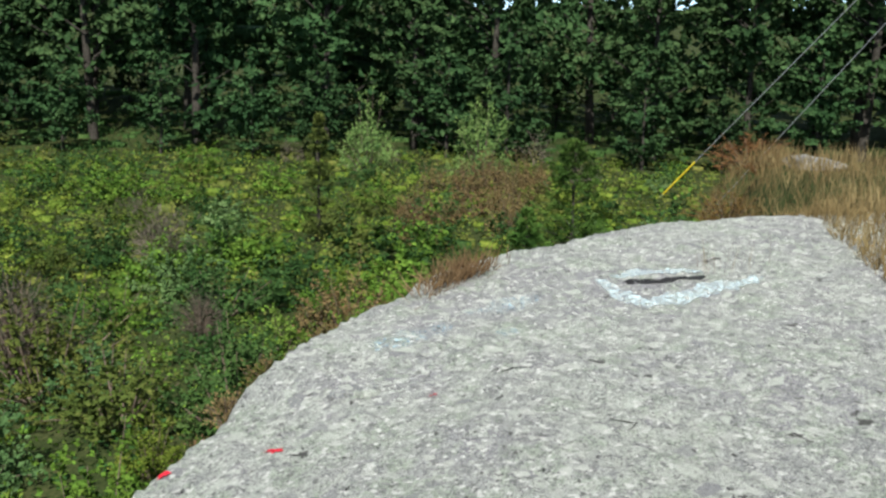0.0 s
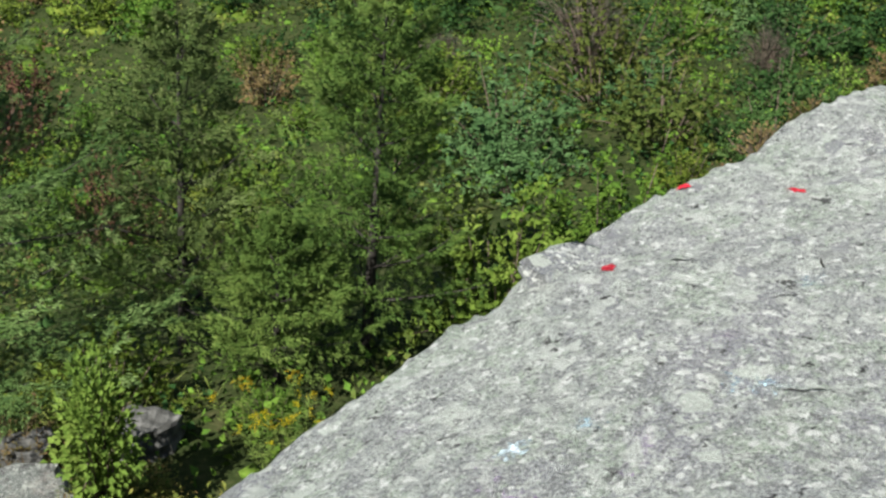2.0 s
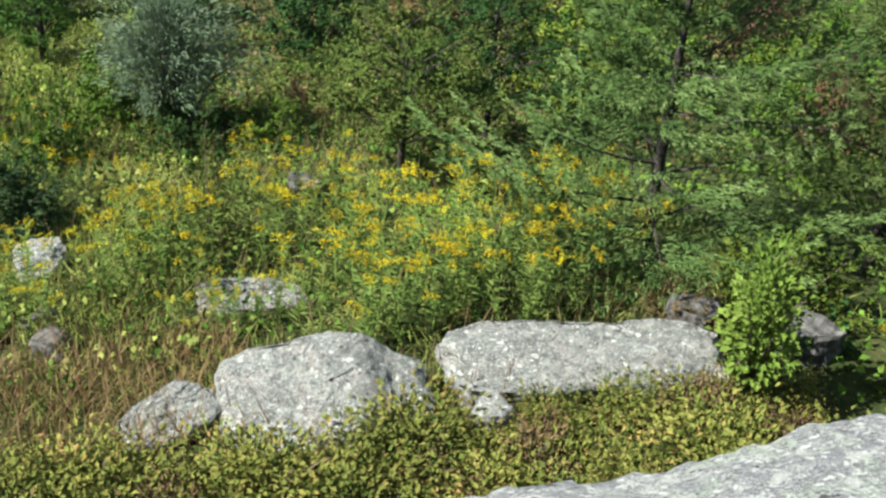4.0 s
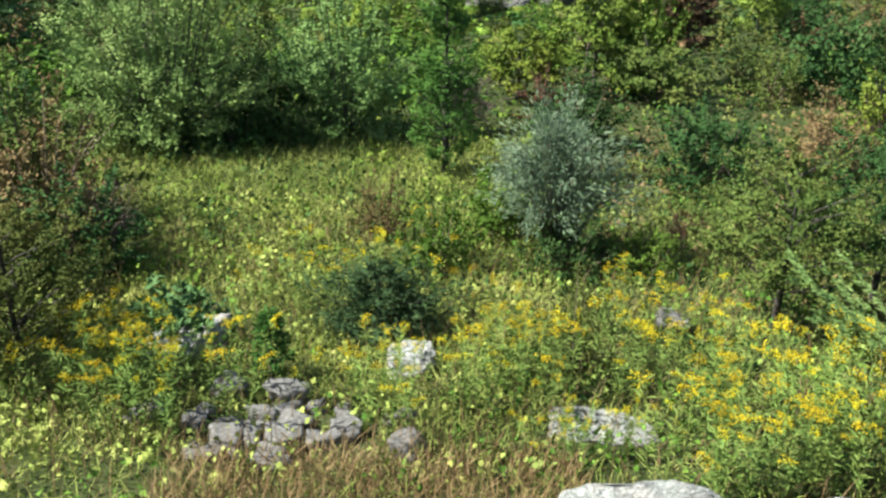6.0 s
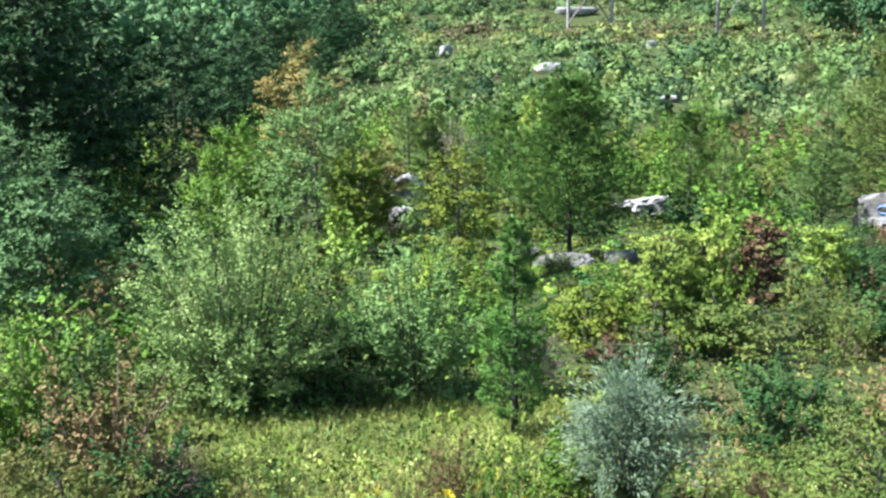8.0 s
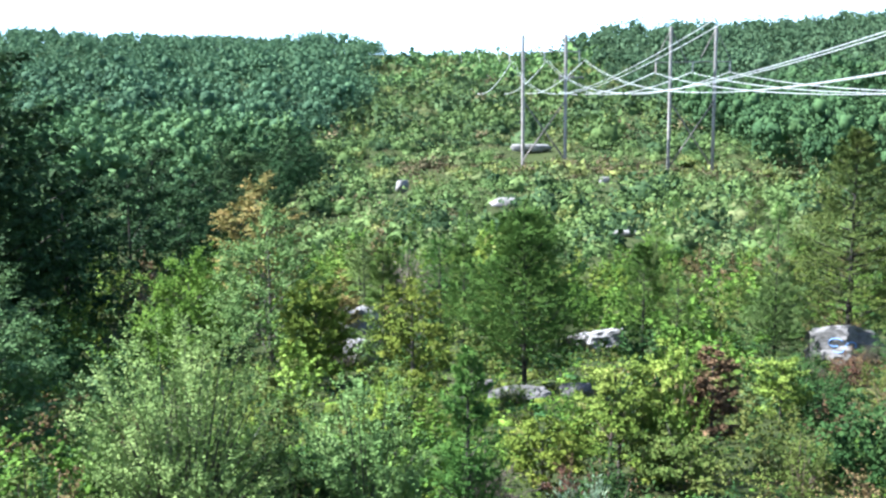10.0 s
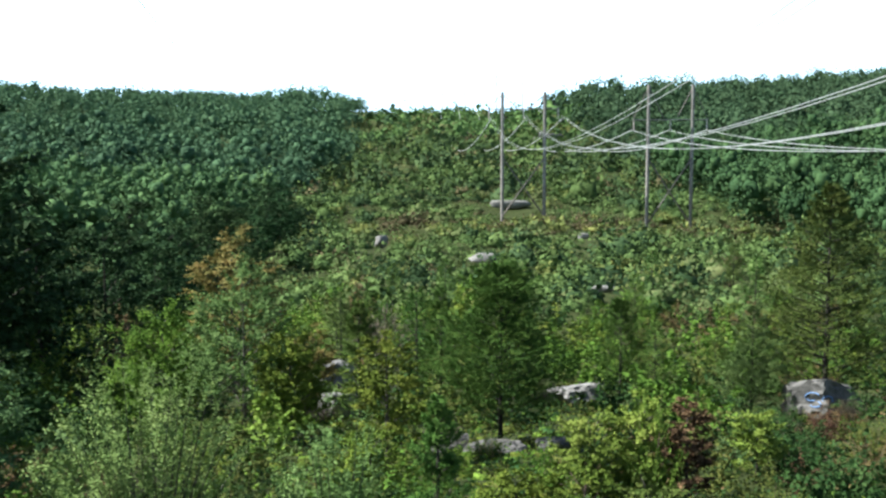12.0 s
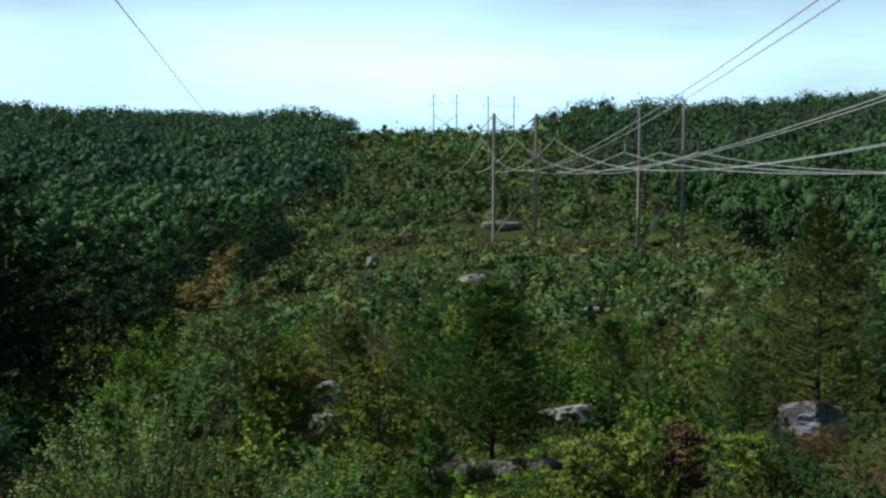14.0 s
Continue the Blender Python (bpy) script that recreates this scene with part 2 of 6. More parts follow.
LEAF = {
    "green": leaf_mat("leaf_green", [(0.042, 0.088, 0.013), (0.090, 0.170, 0.024), (0.165, 0.258, 0.040)], green=(1, 1, 1), cell=32.0, tilt=0.7),
    "yellow": leaf_mat("leaf_yellow_green", [(0.054, 0.092, 0.014), (0.112, 0.162, 0.023), (0.200, 0.228, 0.040)], green=(1, 1, 1), cell=32.0, tilt=0.7),
    "olive": leaf_mat("leaf_olive", [(0.044, 0.072, 0.016), (0.088, 0.118, 0.026), (0.155, 0.160, 0.045)], green=(1, 1, 1), cell=32.0, tilt=0.7),
    "rust": leaf_mat("leaf_rust", [(0.075, 0.075, 0.028), (0.150, 0.108, 0.050), (0.230, 0.150, 0.075)], green=(1, 1, 1), cell=32.0, tilt=0.7),
    "redleaf": leaf_mat("leaf_red_maple", [(0.080, 0.062, 0.028), (0.150, 0.100, 0.052), (0.220, 0.175, 0.080)], green=(1, 1, 1), cell=32.0, tilt=0.7),
    "fern": leaf_mat("leaf_orange_brown", [(0.110, 0.070, 0.024), (0.190, 0.105, 0.040), (0.260, 0.160, 0.062)], green=(1, 1, 1), cell=32.0, tilt=0.7),
    "red": leaf_mat("leaf_red_brown", [(0.050, 0.034, 0.020), (0.100, 0.055, 0.034), (0.160, 0.095, 0.052)], green=(1, 1, 1)),
    "birch": leaf_mat("leaf_pale_green", [(0.066, 0.120, 0.037), (0.130, 0.205, 0.060), (0.225, 0.305, 0.105)], green=(1, 1, 1), cell=32.0, tilt=0.7),
    "silver": leaf_mat("leaf_silver", [(0.066, 0.105, 0.062), (0.125, 0.176, 0.108), (0.215, 0.275, 0.180)], green=(1, 1, 1), through_light=0.2),
    "grey": leaf_mat("dead_twig_grey", [(0.055, 0.050, 0.038), (0.100, 0.088, 0.068), (0.150, 0.130, 0.100)], green=(1, 1, 1)),
    "dark": leaf_mat("leaf_dark", [(0.018, 0.046, 0.013), (0.036, 0.082, 0.022), (0.070, 0.125, 0.038)], green=(1, 1, 1)),
    "orange": leaf_mat("leaf_orange", [(0.105, 0.125, 0.036), (0.200, 0.180, 0.056), (0.320, 0.238, 0.085)], green=(1, 1, 1)),
    "bluecedar": leaf_mat("needle_blue_green", [(0.042, 0.078, 0.024), (0.098, 0.155, 0.046), (0.215, 0.285, 0.105)], 0.8, 0.12, green=(1, 1, 1), cell=22.0, tilt=0.45),
    "darkcedar": leaf_mat("needle_dark_olive", [(0.040, 0.062, 0.016), (0.080, 0.105, 0.026), (0.130, 0.150, 0.040)], 0.8, 0.12, green=(1, 1, 1)),
    "darkjuniper": leaf_mat("needle_juniper", [(0.026, 0.050, 0.020), (0.052, 0.088, 0.034), (0.095, 0.135, 0.055)], 0.8, 0.1, green=(1, 1, 1)),
    "greencedar": leaf_mat("needle_green", [(0.028, 0.068, 0.016), (0.062, 0.122, 0.027), (0.115, 0.185, 0.044)], 0.8, 0.12, green=(1, 1.1, 1)),
    "olivecedar": leaf_mat("needle_olive", [(0.044, 0.082, 0.020), (0.095, 0.146, 0.036), (0.185, 0.235, 0.067)], 0.8, 0.12, green=(1, 1.1, 1), tilt=0.45),
    "oak": leaf_mat("leaf_oak", [(0.015, 0.036, 0.014), (0.033, 0.066, 0.025), (0.066, 0.105, 0.042)], 0.75, 0.12, green=(0.95, 1.05, 1), patches=0.5, grain=4.0, cell=9.0, tilt=0.8),
    # Distance haze put into the leaf colour, bluer and paler, most in canopy.
    "canopy": leaf_mat("leaf_hazed_canopy", [(0.031, 0.066, 0.035), (0.054, 0.103, 0.053), (0.084, 0.140, 0.071)], 0.8, 0.1, green=(1, 1.05, 1), patches=0.10, grain=0.5, cell=1.0, tilt=0.25, vary=0.4),
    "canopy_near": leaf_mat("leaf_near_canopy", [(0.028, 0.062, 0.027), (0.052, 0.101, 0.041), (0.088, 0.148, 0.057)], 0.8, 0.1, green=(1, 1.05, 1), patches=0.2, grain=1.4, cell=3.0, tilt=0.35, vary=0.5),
    "berry": leaf_mat("leaf_low_shrub", [(0.062, 0.105, 0.022), (0.165, 0.180, 0.042), (0.320, 0.205, 0.078)], green=(1, 1, 1), cell=60.0),
    "herb": leaf_mat("leaf_herb", [(0.145, 0.205, 0.046), (0.262, 0.328, 0.076), (0.380, 0.398, 0.130)], green=(1, 1, 1)),
    "vine": leaf_mat("leaf_vine", [(0.070, 0.130, 0.021), (0.138, 0.228, 0.037), (0.235, 0.315, 0.070)], green=(1, 1, 1)),
    "creeper": leaf_mat("leaf_creeper", [(0.090, 0.150, 0.026), (0.175, 0.255, 0.046), (0.290, 0.345, 0.085)], green=(1, 1, 1), through_light=0.22),
    "straw": leaf_mat("leaf_straw", [(0.120, 0.080, 0.038), (0.205, 0.145, 0.070), (0.300, 0.230, 0.120)], 0.6, 0.3, green=(1, 1, 1)),
    "gold": leaf_mat("flower_gold", [(0.36, 0.285, 0.011), (0.47, 0.39, 0.015), (0.57, 0.485, 0.026)], green=(1, 1, 1)),
    "rod": leaf_mat("leaf_goldenrod", [(0.072, 0.122, 0.029), (0.128, 0.190, 0.044), (0.205, 0.255, 0.072)], green=(1, 1, 1)),
    "milk": leaf_mat("leaf_blue_green", [(0.048, 0.102, 0.036), (0.090, 0.165, 0.058), (0.148, 0.232, 0.092)], green=(1, 1, 1)),
}
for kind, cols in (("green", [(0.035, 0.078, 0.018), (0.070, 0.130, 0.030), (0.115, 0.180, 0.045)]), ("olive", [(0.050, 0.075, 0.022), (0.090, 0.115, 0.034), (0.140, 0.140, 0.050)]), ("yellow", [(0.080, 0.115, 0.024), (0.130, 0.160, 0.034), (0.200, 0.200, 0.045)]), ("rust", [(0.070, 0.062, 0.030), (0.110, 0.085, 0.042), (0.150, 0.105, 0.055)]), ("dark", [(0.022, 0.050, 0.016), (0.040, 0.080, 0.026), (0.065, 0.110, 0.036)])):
    # Far scrub greyed and faintly blue: some haze put into its leaf colours.
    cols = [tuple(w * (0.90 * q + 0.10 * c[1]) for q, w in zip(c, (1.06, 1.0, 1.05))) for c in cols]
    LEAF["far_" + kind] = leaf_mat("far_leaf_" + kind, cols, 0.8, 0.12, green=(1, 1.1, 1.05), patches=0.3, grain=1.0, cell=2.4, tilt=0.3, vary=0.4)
BARK = rough_mat("bark", [(0.020, 0.018, 0.016), (0.045, 0.041, 0.036), (0.085, 0.078, 0.070)], 3.0, 0.9, 0.6)
GREYBARK = rough_mat("grey_bark", [(0.04, 0.036, 0.03), (0.085, 0.078, 0.068), (0.15, 0.14, 0.125)], 3.0, 0.9, 0.5)
TWIG = rough_mat("twig", [(0.07, 0.05, 0.04), (0.13, 0.10, 0.08), (0.2, 0.16, 0.13)], 6.0, 0.9, 0.3)
EARTH = rough_mat("earth_and_litter", [(0.018, 0.028, 0.009), (0.036, 0.050, 0.016), (0.070, 0.072, 0.030)], 1.4, 0.95, 1.0, 12.0)
SLAB = granite_mat("slab_granite", flaky=0.05, flecks=0.014, bare=(0.30, 0.31, 0.345), cols=((0.385, 0.375, 0.42), (0.56, 0.605, 0.54), (0.67, 0.71, 0.65), (0.315, 0.325, 0.325), (0.42, 0.405, 0.445)), lichen=(0.45, 0.53, 0.42))
STONE = granite_mat("boulder_granite", ((0.29, 0.315, 0.285), (0.355, 0.375, 0.34), (0.47, 0.49, 0.45), (0.17, 0.18, 0.165), (0.28, 0.30, 0.28)), (0.40, 0.37, 0.32), 1.3, 0.012, 0.012)
BOULDER = granite_mat("pale_boulder_granite", ((0.195, 0.225, 0.205), (0.27, 0.30, 0.272), (0.41, 0.43, 0.40), (0.075, 0.08, 0.075), (0.165, 0.18, 0.166)), (0.38, 0.345, 0.31), 1.2, 0.014, 0.012)
HEAPSTONE = rough_mat("broken_granite", [(0.065, 0.065, 0.061), (0.13, 0.128, 0.122), (0.215, 0.21, 0.20)], 3.0, 0.9, 0.8)
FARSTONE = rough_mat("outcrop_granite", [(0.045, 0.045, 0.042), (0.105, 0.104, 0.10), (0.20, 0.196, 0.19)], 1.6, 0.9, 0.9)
PALESTONE = rough_mat("pale_granite", [(0.11, 0.11, 0.105), (0.20, 0.198, 0.19), (0.31, 0.303, 0.293)], 1.2, 0.9, 0.7)
POLEWOOD = rough_mat("pole_wood", [(0.17, 0.155, 0.14), (0.25, 0.235, 0.215), (0.33, 0.31, 0.29)], 0.5, 0.85, 0.2)
STEEL = plain_mat("weathered_steel", (0.12, 0.11, 0.10), 0.6, 0.4)
CABLE = plain_mat("aluminium_cable", (0.38, 0.40, 0.40), 0.5, 0.1, 0.1)
GUY = plain_mat("galvanised_guy", (0.38, 0.39, 0.39), 0.4, 0.7, 0.1)
YELLOW = plain_mat("yellow_plastic", (0.62, 0.48, 0.02), 0.4, 0.0, 0.1)
REDPAINT = plain_mat("red_paint", (0.38, 0.012, 0.025), 0.5, 0.0, 0.4)
BLUEPAINT = plain_mat("blue_paint", (0.13, 0.25, 0.48), 0.7, 0.0, 0.25)
PORCELAIN = plain_mat("porcelain", (0.35, 0.30, 0.27), 0.3)

# ---------- mesh helpers ----------


def mesh_np(name, verts, faces, material, smooth=False):
    verts, faces = np.asarray(verts, dtype=np.float32), np.asarray(faces, dtype=np.int32)
    me = bpy.data.meshes.new(name)
    k = faces.shape[1]
    me.vertices.add(len(verts))
    me.vertices.foreach_set("co", verts.ravel())
    me.loops.add(faces.size)
    me.loops.foreach_set("vertex_index", faces.ravel())
    me.polygons.add(len(faces))
    me.polygons.foreach_set("loop_start", np.arange(len(faces), dtype=np.int32) * k)
    me.polygons.foreach_set("use_smooth", np.full(len(faces), smooth))
    me.update(calc_edges=True)
    me.materials.append(material)
    return me


def part(name, me, parent, label=""):
    ob = new(name, me)
    ob.parent = parent
    if label:
        ob["label"] = label
    return ob


def unit(v):
    return v / np.maximum(np.linalg.norm(v, axis=-1, keepdims=True), 1e-9)


def leaf_quads(rng, p, along, normal, length, width):
    """Folded diamond leaves at p; arrays in, vertices and quads out."""
    n = len(p)
    along = unit(along)
    side = unit(np.cross(along, normal))
    up = np.cross(side, along)
    length, width = np.broadcast_to(length, n)[:, None], np.broadcast_to(width, n)[:, None]
    mid = p + along * length * 0.45 + up * width * 0.18
    v = np.stack([p, mid + side * width * 0.5, p + along * length - up * length * 0.08, mid - side * width * 0.5], 1).reshape(-1, 3)
    return v, np.arange(4 * n).reshape(n, 4)


def quad_ball(n):
    """A unit ball of 6 n n welded quads."""
    seen, verts, faces = {}, [], []
    for axis in range(3):
        for s in (-1, 1):
            ids = []
            for i in range(n + 1):
                for j in range(n + 1):
                    c = [0.0, 0.0, 0.0]
                    c[axis], c[(axis + 1) % 3], c[(axis + 2) % 3] = s, (2 * i / n - 1), (2 * j / n - 1) * s
                    key = tuple(round(k, 4) for k in c)
                    if key not in seen:
                        seen[key] = len(verts)
                        verts.append(key)
                    ids.append(seen[key])
            for i in range(n):
                for j in range(n):
                    o = i * (n + 1) + j
                    faces.append((ids[o], ids[o + n + 1], ids[o + n + 2], ids[o + 1]))
    v = np.array(verts, float)
    return v / np.linalg.norm(v, axis=1, keepdims=True), np.array(faces)


BALLS = {n: quad_ball(n) for n in (1, 2, 3)}


def inner_mass(rng, centres, radii, n=3):
    """The close-packed inside of each leafy lobe, lumpy, that the outer leaves cover."""
    v, f = BALLS[n]
    k = len(centres)
    lump = rng.uniform(0.62, 1.22, (k, len(v), 1))
    out = centres[:, None] + v[None] * lump * radii[:, None]
    return out.reshape(-1, 3), (f[None] + (np.arange(k) * len(v))[:, None, None]).reshape(-1, 4)


def dome_points(rng, k, up=0.0):
    """Well spread directions over the upper half of a ball, jittered."""
    i = np.arange(k) + 0.5
    z = up + (1 - up) * (1 - i / k)
    a = i * 2.39996 + rng.uniform(0, 6.28)
    d = np.stack([np.cos(a) * np.sqrt(1 - z ** 2), np.sin(a) * np.sqrt(1 - z ** 2), z], -1)
    return unit(d + rng.normal(size=(k, 3)) * 0.16)


def tubes(paths, r0, r1, sides=4):
    """Tapered stems along paths (m, k, 3)."""
    m, k, _ = paths.shape
    tan = unit(np.gradient(paths, axis=1))
    ref = np.where(np.abs(tan[..., 2:3]) > 0.9, [1.0, 0, 0], [0, 0, 1.0])
    a = unit(np.cross(tan, ref))
    b = np.cross(tan, a)
    r0, r1 = np.broadcast_to(r0, m), np.broadcast_to(r1, m)
    rad = r0[:, None] + (r1 - r0)[:, None] * np.linspace(0, 1, k)[None, :]
    ang = np.arange(sides) * 2 * np.pi / sides
    v = paths[:, :, None, :] + rad[:, :, None, None] * (np.cos(ang)[:, None] * a[:, :, None, :] + np.sin(ang)[:, None] * b[:, :, None, :])
    idx = np.arange(m * k * sides).reshape(m, k, sides)
    f = np.stack([idx[:, :-1], np.roll(idx[:, :-1], -1, 2), np.roll(idx[:, 1:], -1, 2), idx[:, 1:]], -1).reshape(-1, 4)
    return v.reshape(-1, 3), f


def join(pieces):
    vs, fs, o = [], [], 0
    for v, f in pieces:
        vs.append(v)
        fs.append(f + o)
        o += len(v)
    return np.concatenate(vs), np.concatenate(fs)


def bezier(a, b, c, k):
    s = np.linspace(0, 1, k)[None, :, None]
    return a[:, None] * (1 - s) ** 2 + 2 * b[:, None] * s * (1 - s) + c[:, None] * s ** 2


# ---------- lie of the land ----------
LOW_Y = [-20, 0, 5, 9, 12, 16, 25, 40, 60, 100, 165, 230, 520, 600, 900, 2500]
LOW_Z = [-3.2, -3.3, -3.5, -4.6, -5.2, -5.7, -7.2, -9.7, -12.2, -15, -16.5, -14.5, -3.5, -4, -10, -20]


def step(v):
    v = np.clip(v, 0, 1)
    return v * v * (3 - 2 * v)


def wave(x, y, s, seed=0.0):
    """Gentle repeatable unevenness, about -1 to 1."""
    return (np.sin(x * s + 1.3 + seed) * np.cos(y * s * 0.87 + 0.4 * seed) + 0.6 * np.sin(x * s * 2.13 - y * s * 1.71 + 2 * seed) + 0.35 * np.cos(x * s * 4.1 + y * s * 3.7 + seed)) / 1.6


def ground_z(x, y):
    x, y = np.asarray(x, float), np.asarray(y, float)
    z = np.interp(y, LOW_Y, LOW_Z)
    shelf = step((x - 10) / 14) * step((50 - y) / 25)
    z = z + shelf * (np.interp(x, [10, 20, 30, 44, 60], [-3.4, -3.9, -4.35, -4.5, -4.1]) - z)
    far = step((y - 60) / 200)
    z = z + far * np.clip((np.abs(x - 8) - 40) * 0.045, 0, 13) + far * np.clip((x - 48) * 0.03, 0, 8)
    hi = step((-0.9 - y) / 1.8) * step((20 - x) / 6) * step((x + 30) / 10)
    z = z + hi * (0.12 - z - 0.04 * np.clip(x - 9, 0, 12))
    r = np.hypot(x, y)
    return z + wave(x, y, 0.9) * 0.05 * step((r - 5) / 5) + wave(x, y, 0.11, 2.0) * np.clip(r / 90, 0, 1.4) * step((r - 40) / 40)


def build_ground():
    u = np.linspace(-1, 1, 190)
    c = np.sign(u) * (np.abs(u) ** 3.2 * 2440 + np.abs(u) * 60)
    gx, gy = np.meshgrid(c + 2, c + 6)
    v = np.stack([gx, gy, ground_z(gx, gy)], -1).reshape(-1, 3)
    i = np.arange(190 * 190).reshape(190, 190)
    f = np.stack([i[:-1, :-1], i[:-1, 1:], i[1:, 1:], i[1:, :-1]], -1).reshape(-1, 4)
    ob = new("ground", mesh_np("ground", v, f, EARTH, True))
    tagged(ob, "uneven brown-green earth covered with leaf litter", "ground", kind="structure")


build_ground()

# ---------- the granite slab under the camera ----------
EDGE_X = [-3.5, -1, 0.74, 1.3, 2.1, 2.6, 3.2, 3.95, 4.7, 5.25, 5.84, 6.4, 6.94, 7.84, 8.3, 9.0, 9.6]
EDGE_Y = [1.9, 2.05, 2.0, 1.96, 1.84, 1.75, 1.60, 1.45, 1.25, 1.10, 0.81, 0.54, 0.24, -0.64, -1.03, -1.9, -3.0]
EDGE_Z = [-0.8, -0.82, -0.79, -0.73, -0.60, -0.48, -0.34, -0.19, -0.06, 0.04, 0.09, 0.12, 0.15, 0.19, 0.17, 0.08, 0.0]


def slab_z(x, y):
    x, y = np.asarray(x, float), np.asarray(y, float)
    ye, ze = np.interp(x, EDGE_X, EDGE_Y), np.interp(x, EDGE_X, EDGE_Z)
    ye = ye + 0.03 * wave(x, x * 0, 1.9) + 0.016 * wave(x, x * 0, 6.1, 1.0) + 0.012 * wave(x, x * 0, 17.0, 4.0) - 0.05 * np.exp(-((x - 3.12) / 0.10) ** 2)
    zi = np.interp(x, [-3, 0, 4, 8], [-0.1, 0.0, 0.12, 0.24])
    inside = np.clip(1 - (ye - y) / 2.4, 0, 1)
    z = zi - (zi - ze) * inside ** 2.0
    over = np.clip(y - ye, 0, None)
    z = z - over * 2.2 - np.clip(over - 0.15, 0, None) * 1.5
    z = z - np.clip(x - 8.9, 0, None) ** 2 * 0.9 - np.clip(-2.0 - x, 0, None) ** 2 * 1.2
    return z + 0.018 * wave(x, y, 3.1) + 0.008 * wave(x, y, 9.7, 1.0) + 0.005 * wave(x, y, 23.0, 3.0) + 0.006 * wave(x * 0.7 - y * 0.7, x + y, 41.0, 5.0) - 0.03 * np.clip(wave(x, y * 2.2, 5.3, 8.0) - 0.55, 0, 0.25)


def build_slab():
    xs, ys = np.linspace(-3.2, 10.2, 380), np.linspace(-4.2, 3.2, 200)
    gx, gy = np.meshgrid(xs, ys)
    gz = np.maximum(slab_z(gx, gy), -5.2)
    v = np.stack([gx, gy, gz], -1).reshape(-1, 3)
    i = np.arange(v.shape[0]).reshape(gx.shape)
    f = np.stack([i[:-1, :-1], i[:-1, 1:], i[1:, 1:], i[1:, :-1]], -1).reshape(-1, 4)
    ob = new("granite_slab", mesh_np("granite_slab", v, f, SLAB, True))
    tagged(ob, "broad rounded slab of weathered grey granite with lichen", "rock")


build_slab()


def worn_paint(name, col, cover=0.5):
    """Paint that has flaked so that the stone shows through."""
    m, n, l, p = base_mat(name)
    tc, nz = n.new("ShaderNodeTexCoord"), n.new("ShaderNodeTexNoise")
    nz.inputs["Scale"].default_value, nz.inputs["Detail"].default_value, nz.inputs["Roughness"].default_value = 38, 8, 0.8
    l.new(tc.outputs["Object"], nz.inputs["Vector"])
    gap = n.new("ShaderNodeMapRange")
    gap.inputs[1].default_value, gap.inputs[2].default_value = 0.62 - cover * 0.3, 0.78 - cover * 0.3
    l.new(nz.outputs["Fac"], gap.inputs[0])
    p.inputs["Base Color"].default_value, p.inputs["Roughness"].default_value = (*col, 1), 0.7
    clear, mx = n.new("ShaderNodeBsdfTransparent"), n.new("ShaderNodeMixShader")
    l.new(gap.outputs[0], mx.inputs[0])
    l.new(clear.outputs[0], mx.inputs[1])
    l.new(p.outputs[0], mx.inputs[2])
    l.new(mx.outputs[0], n["Material Output"].inputs["Surface"])
    return m


def paint_stroke(pts, width, material, label, seed, name="paint_mark", category="paint mark"):
    """A ragged brushed or sprayed stroke that follows the slab's surface."""
    rng = np.random.default_rng(seed)
    pts = np.array(pts, float)
    d = np.concatenate([[0], np.cumsum(np.hypot(*np.diff(pts, axis=0).T))])
    k = max(8, int(d[-1] / 0.03))
    s = np.linspace(0, d[-1], k)
    c = np.stack([np.interp(s, d, pts[:, 0]), np.interp(s, d, pts[:, 1])], -1)
    t = unit(np.gradient(c, axis=0))
    nrm = np.stack([-t[:, 1], t[:, 0]], -1)
    rows = []
    for q in (-1, -0.35, 0.35, 1):
        w = width * 0.5 * q * (1 + np.convolve(rng.uniform(-0.9, 0.9, k + 4), np.ones(5) / 5, "valid")) * np.sqrt(np.sin(np.linspace(0.12, 3.02, k)))
        xy = c + nrm * w[:, None]
        rows.append(np.stack([xy[:, 0], xy[:, 1], slab_z(xy[:, 0], xy[:, 1]) + 0.006], -1))
    v = np.concatenate(rows)
    i = np.arange(4 * k).reshape(4, k)
    f = np.stack([i[:-1, :-1], i[:-1, 1:], i[1:, 1:], i[1:, :-1]], -1).reshape(-1, 4)
    tagged(new(name, mesh_np(name, v, f, material)), label, category)


def paint_mark(cx, cy, rx, ry, turn, material, label, seed, ragged=0.35, name="paint_mark"):
    """A ragged patch of paint lying on the slab."""
    rng = np.random.default_rng(seed)
    k = 28
    a = np.arange(k) * 2 * np.pi / k
    rad = 1 + ragged * (0.6 * np.sin(2 * a + rng.uniform(0, 6)) + 0.5 * np.sin(5 * a + rng.uniform(0, 6)) + 0.5 * np.sin(9 * a + rng.uniform(0, 6)))
    rad = np.maximum(rad, 0.25)
    ct, st = math.cos(radians(turn)), math.sin(radians(turn))
    rings = []
    for q in (0.02, 0.35, 0.7, 1.0):
        px, py = rx * rad * q * np.cos(a), ry * rad * q * np.sin(a)
        x, y = cx + px * ct - py * st, cy + px * st + py * ct
        rings.append(np.stack([x, y, slab_z(x, y) + 0.006], -1))
    v = np.concatenate(rings)
    f = []
    for r in range(3):
        for j in range(k):
            f.append((r * k + j, r * k + (j + 1) % k, (r + 1) * k + (j + 1) % k, (r + 1) * k + j))
    tagged(new(name, mesh_np(name, v, f, material)), label, "paint mark")


# ---------- stones ----------


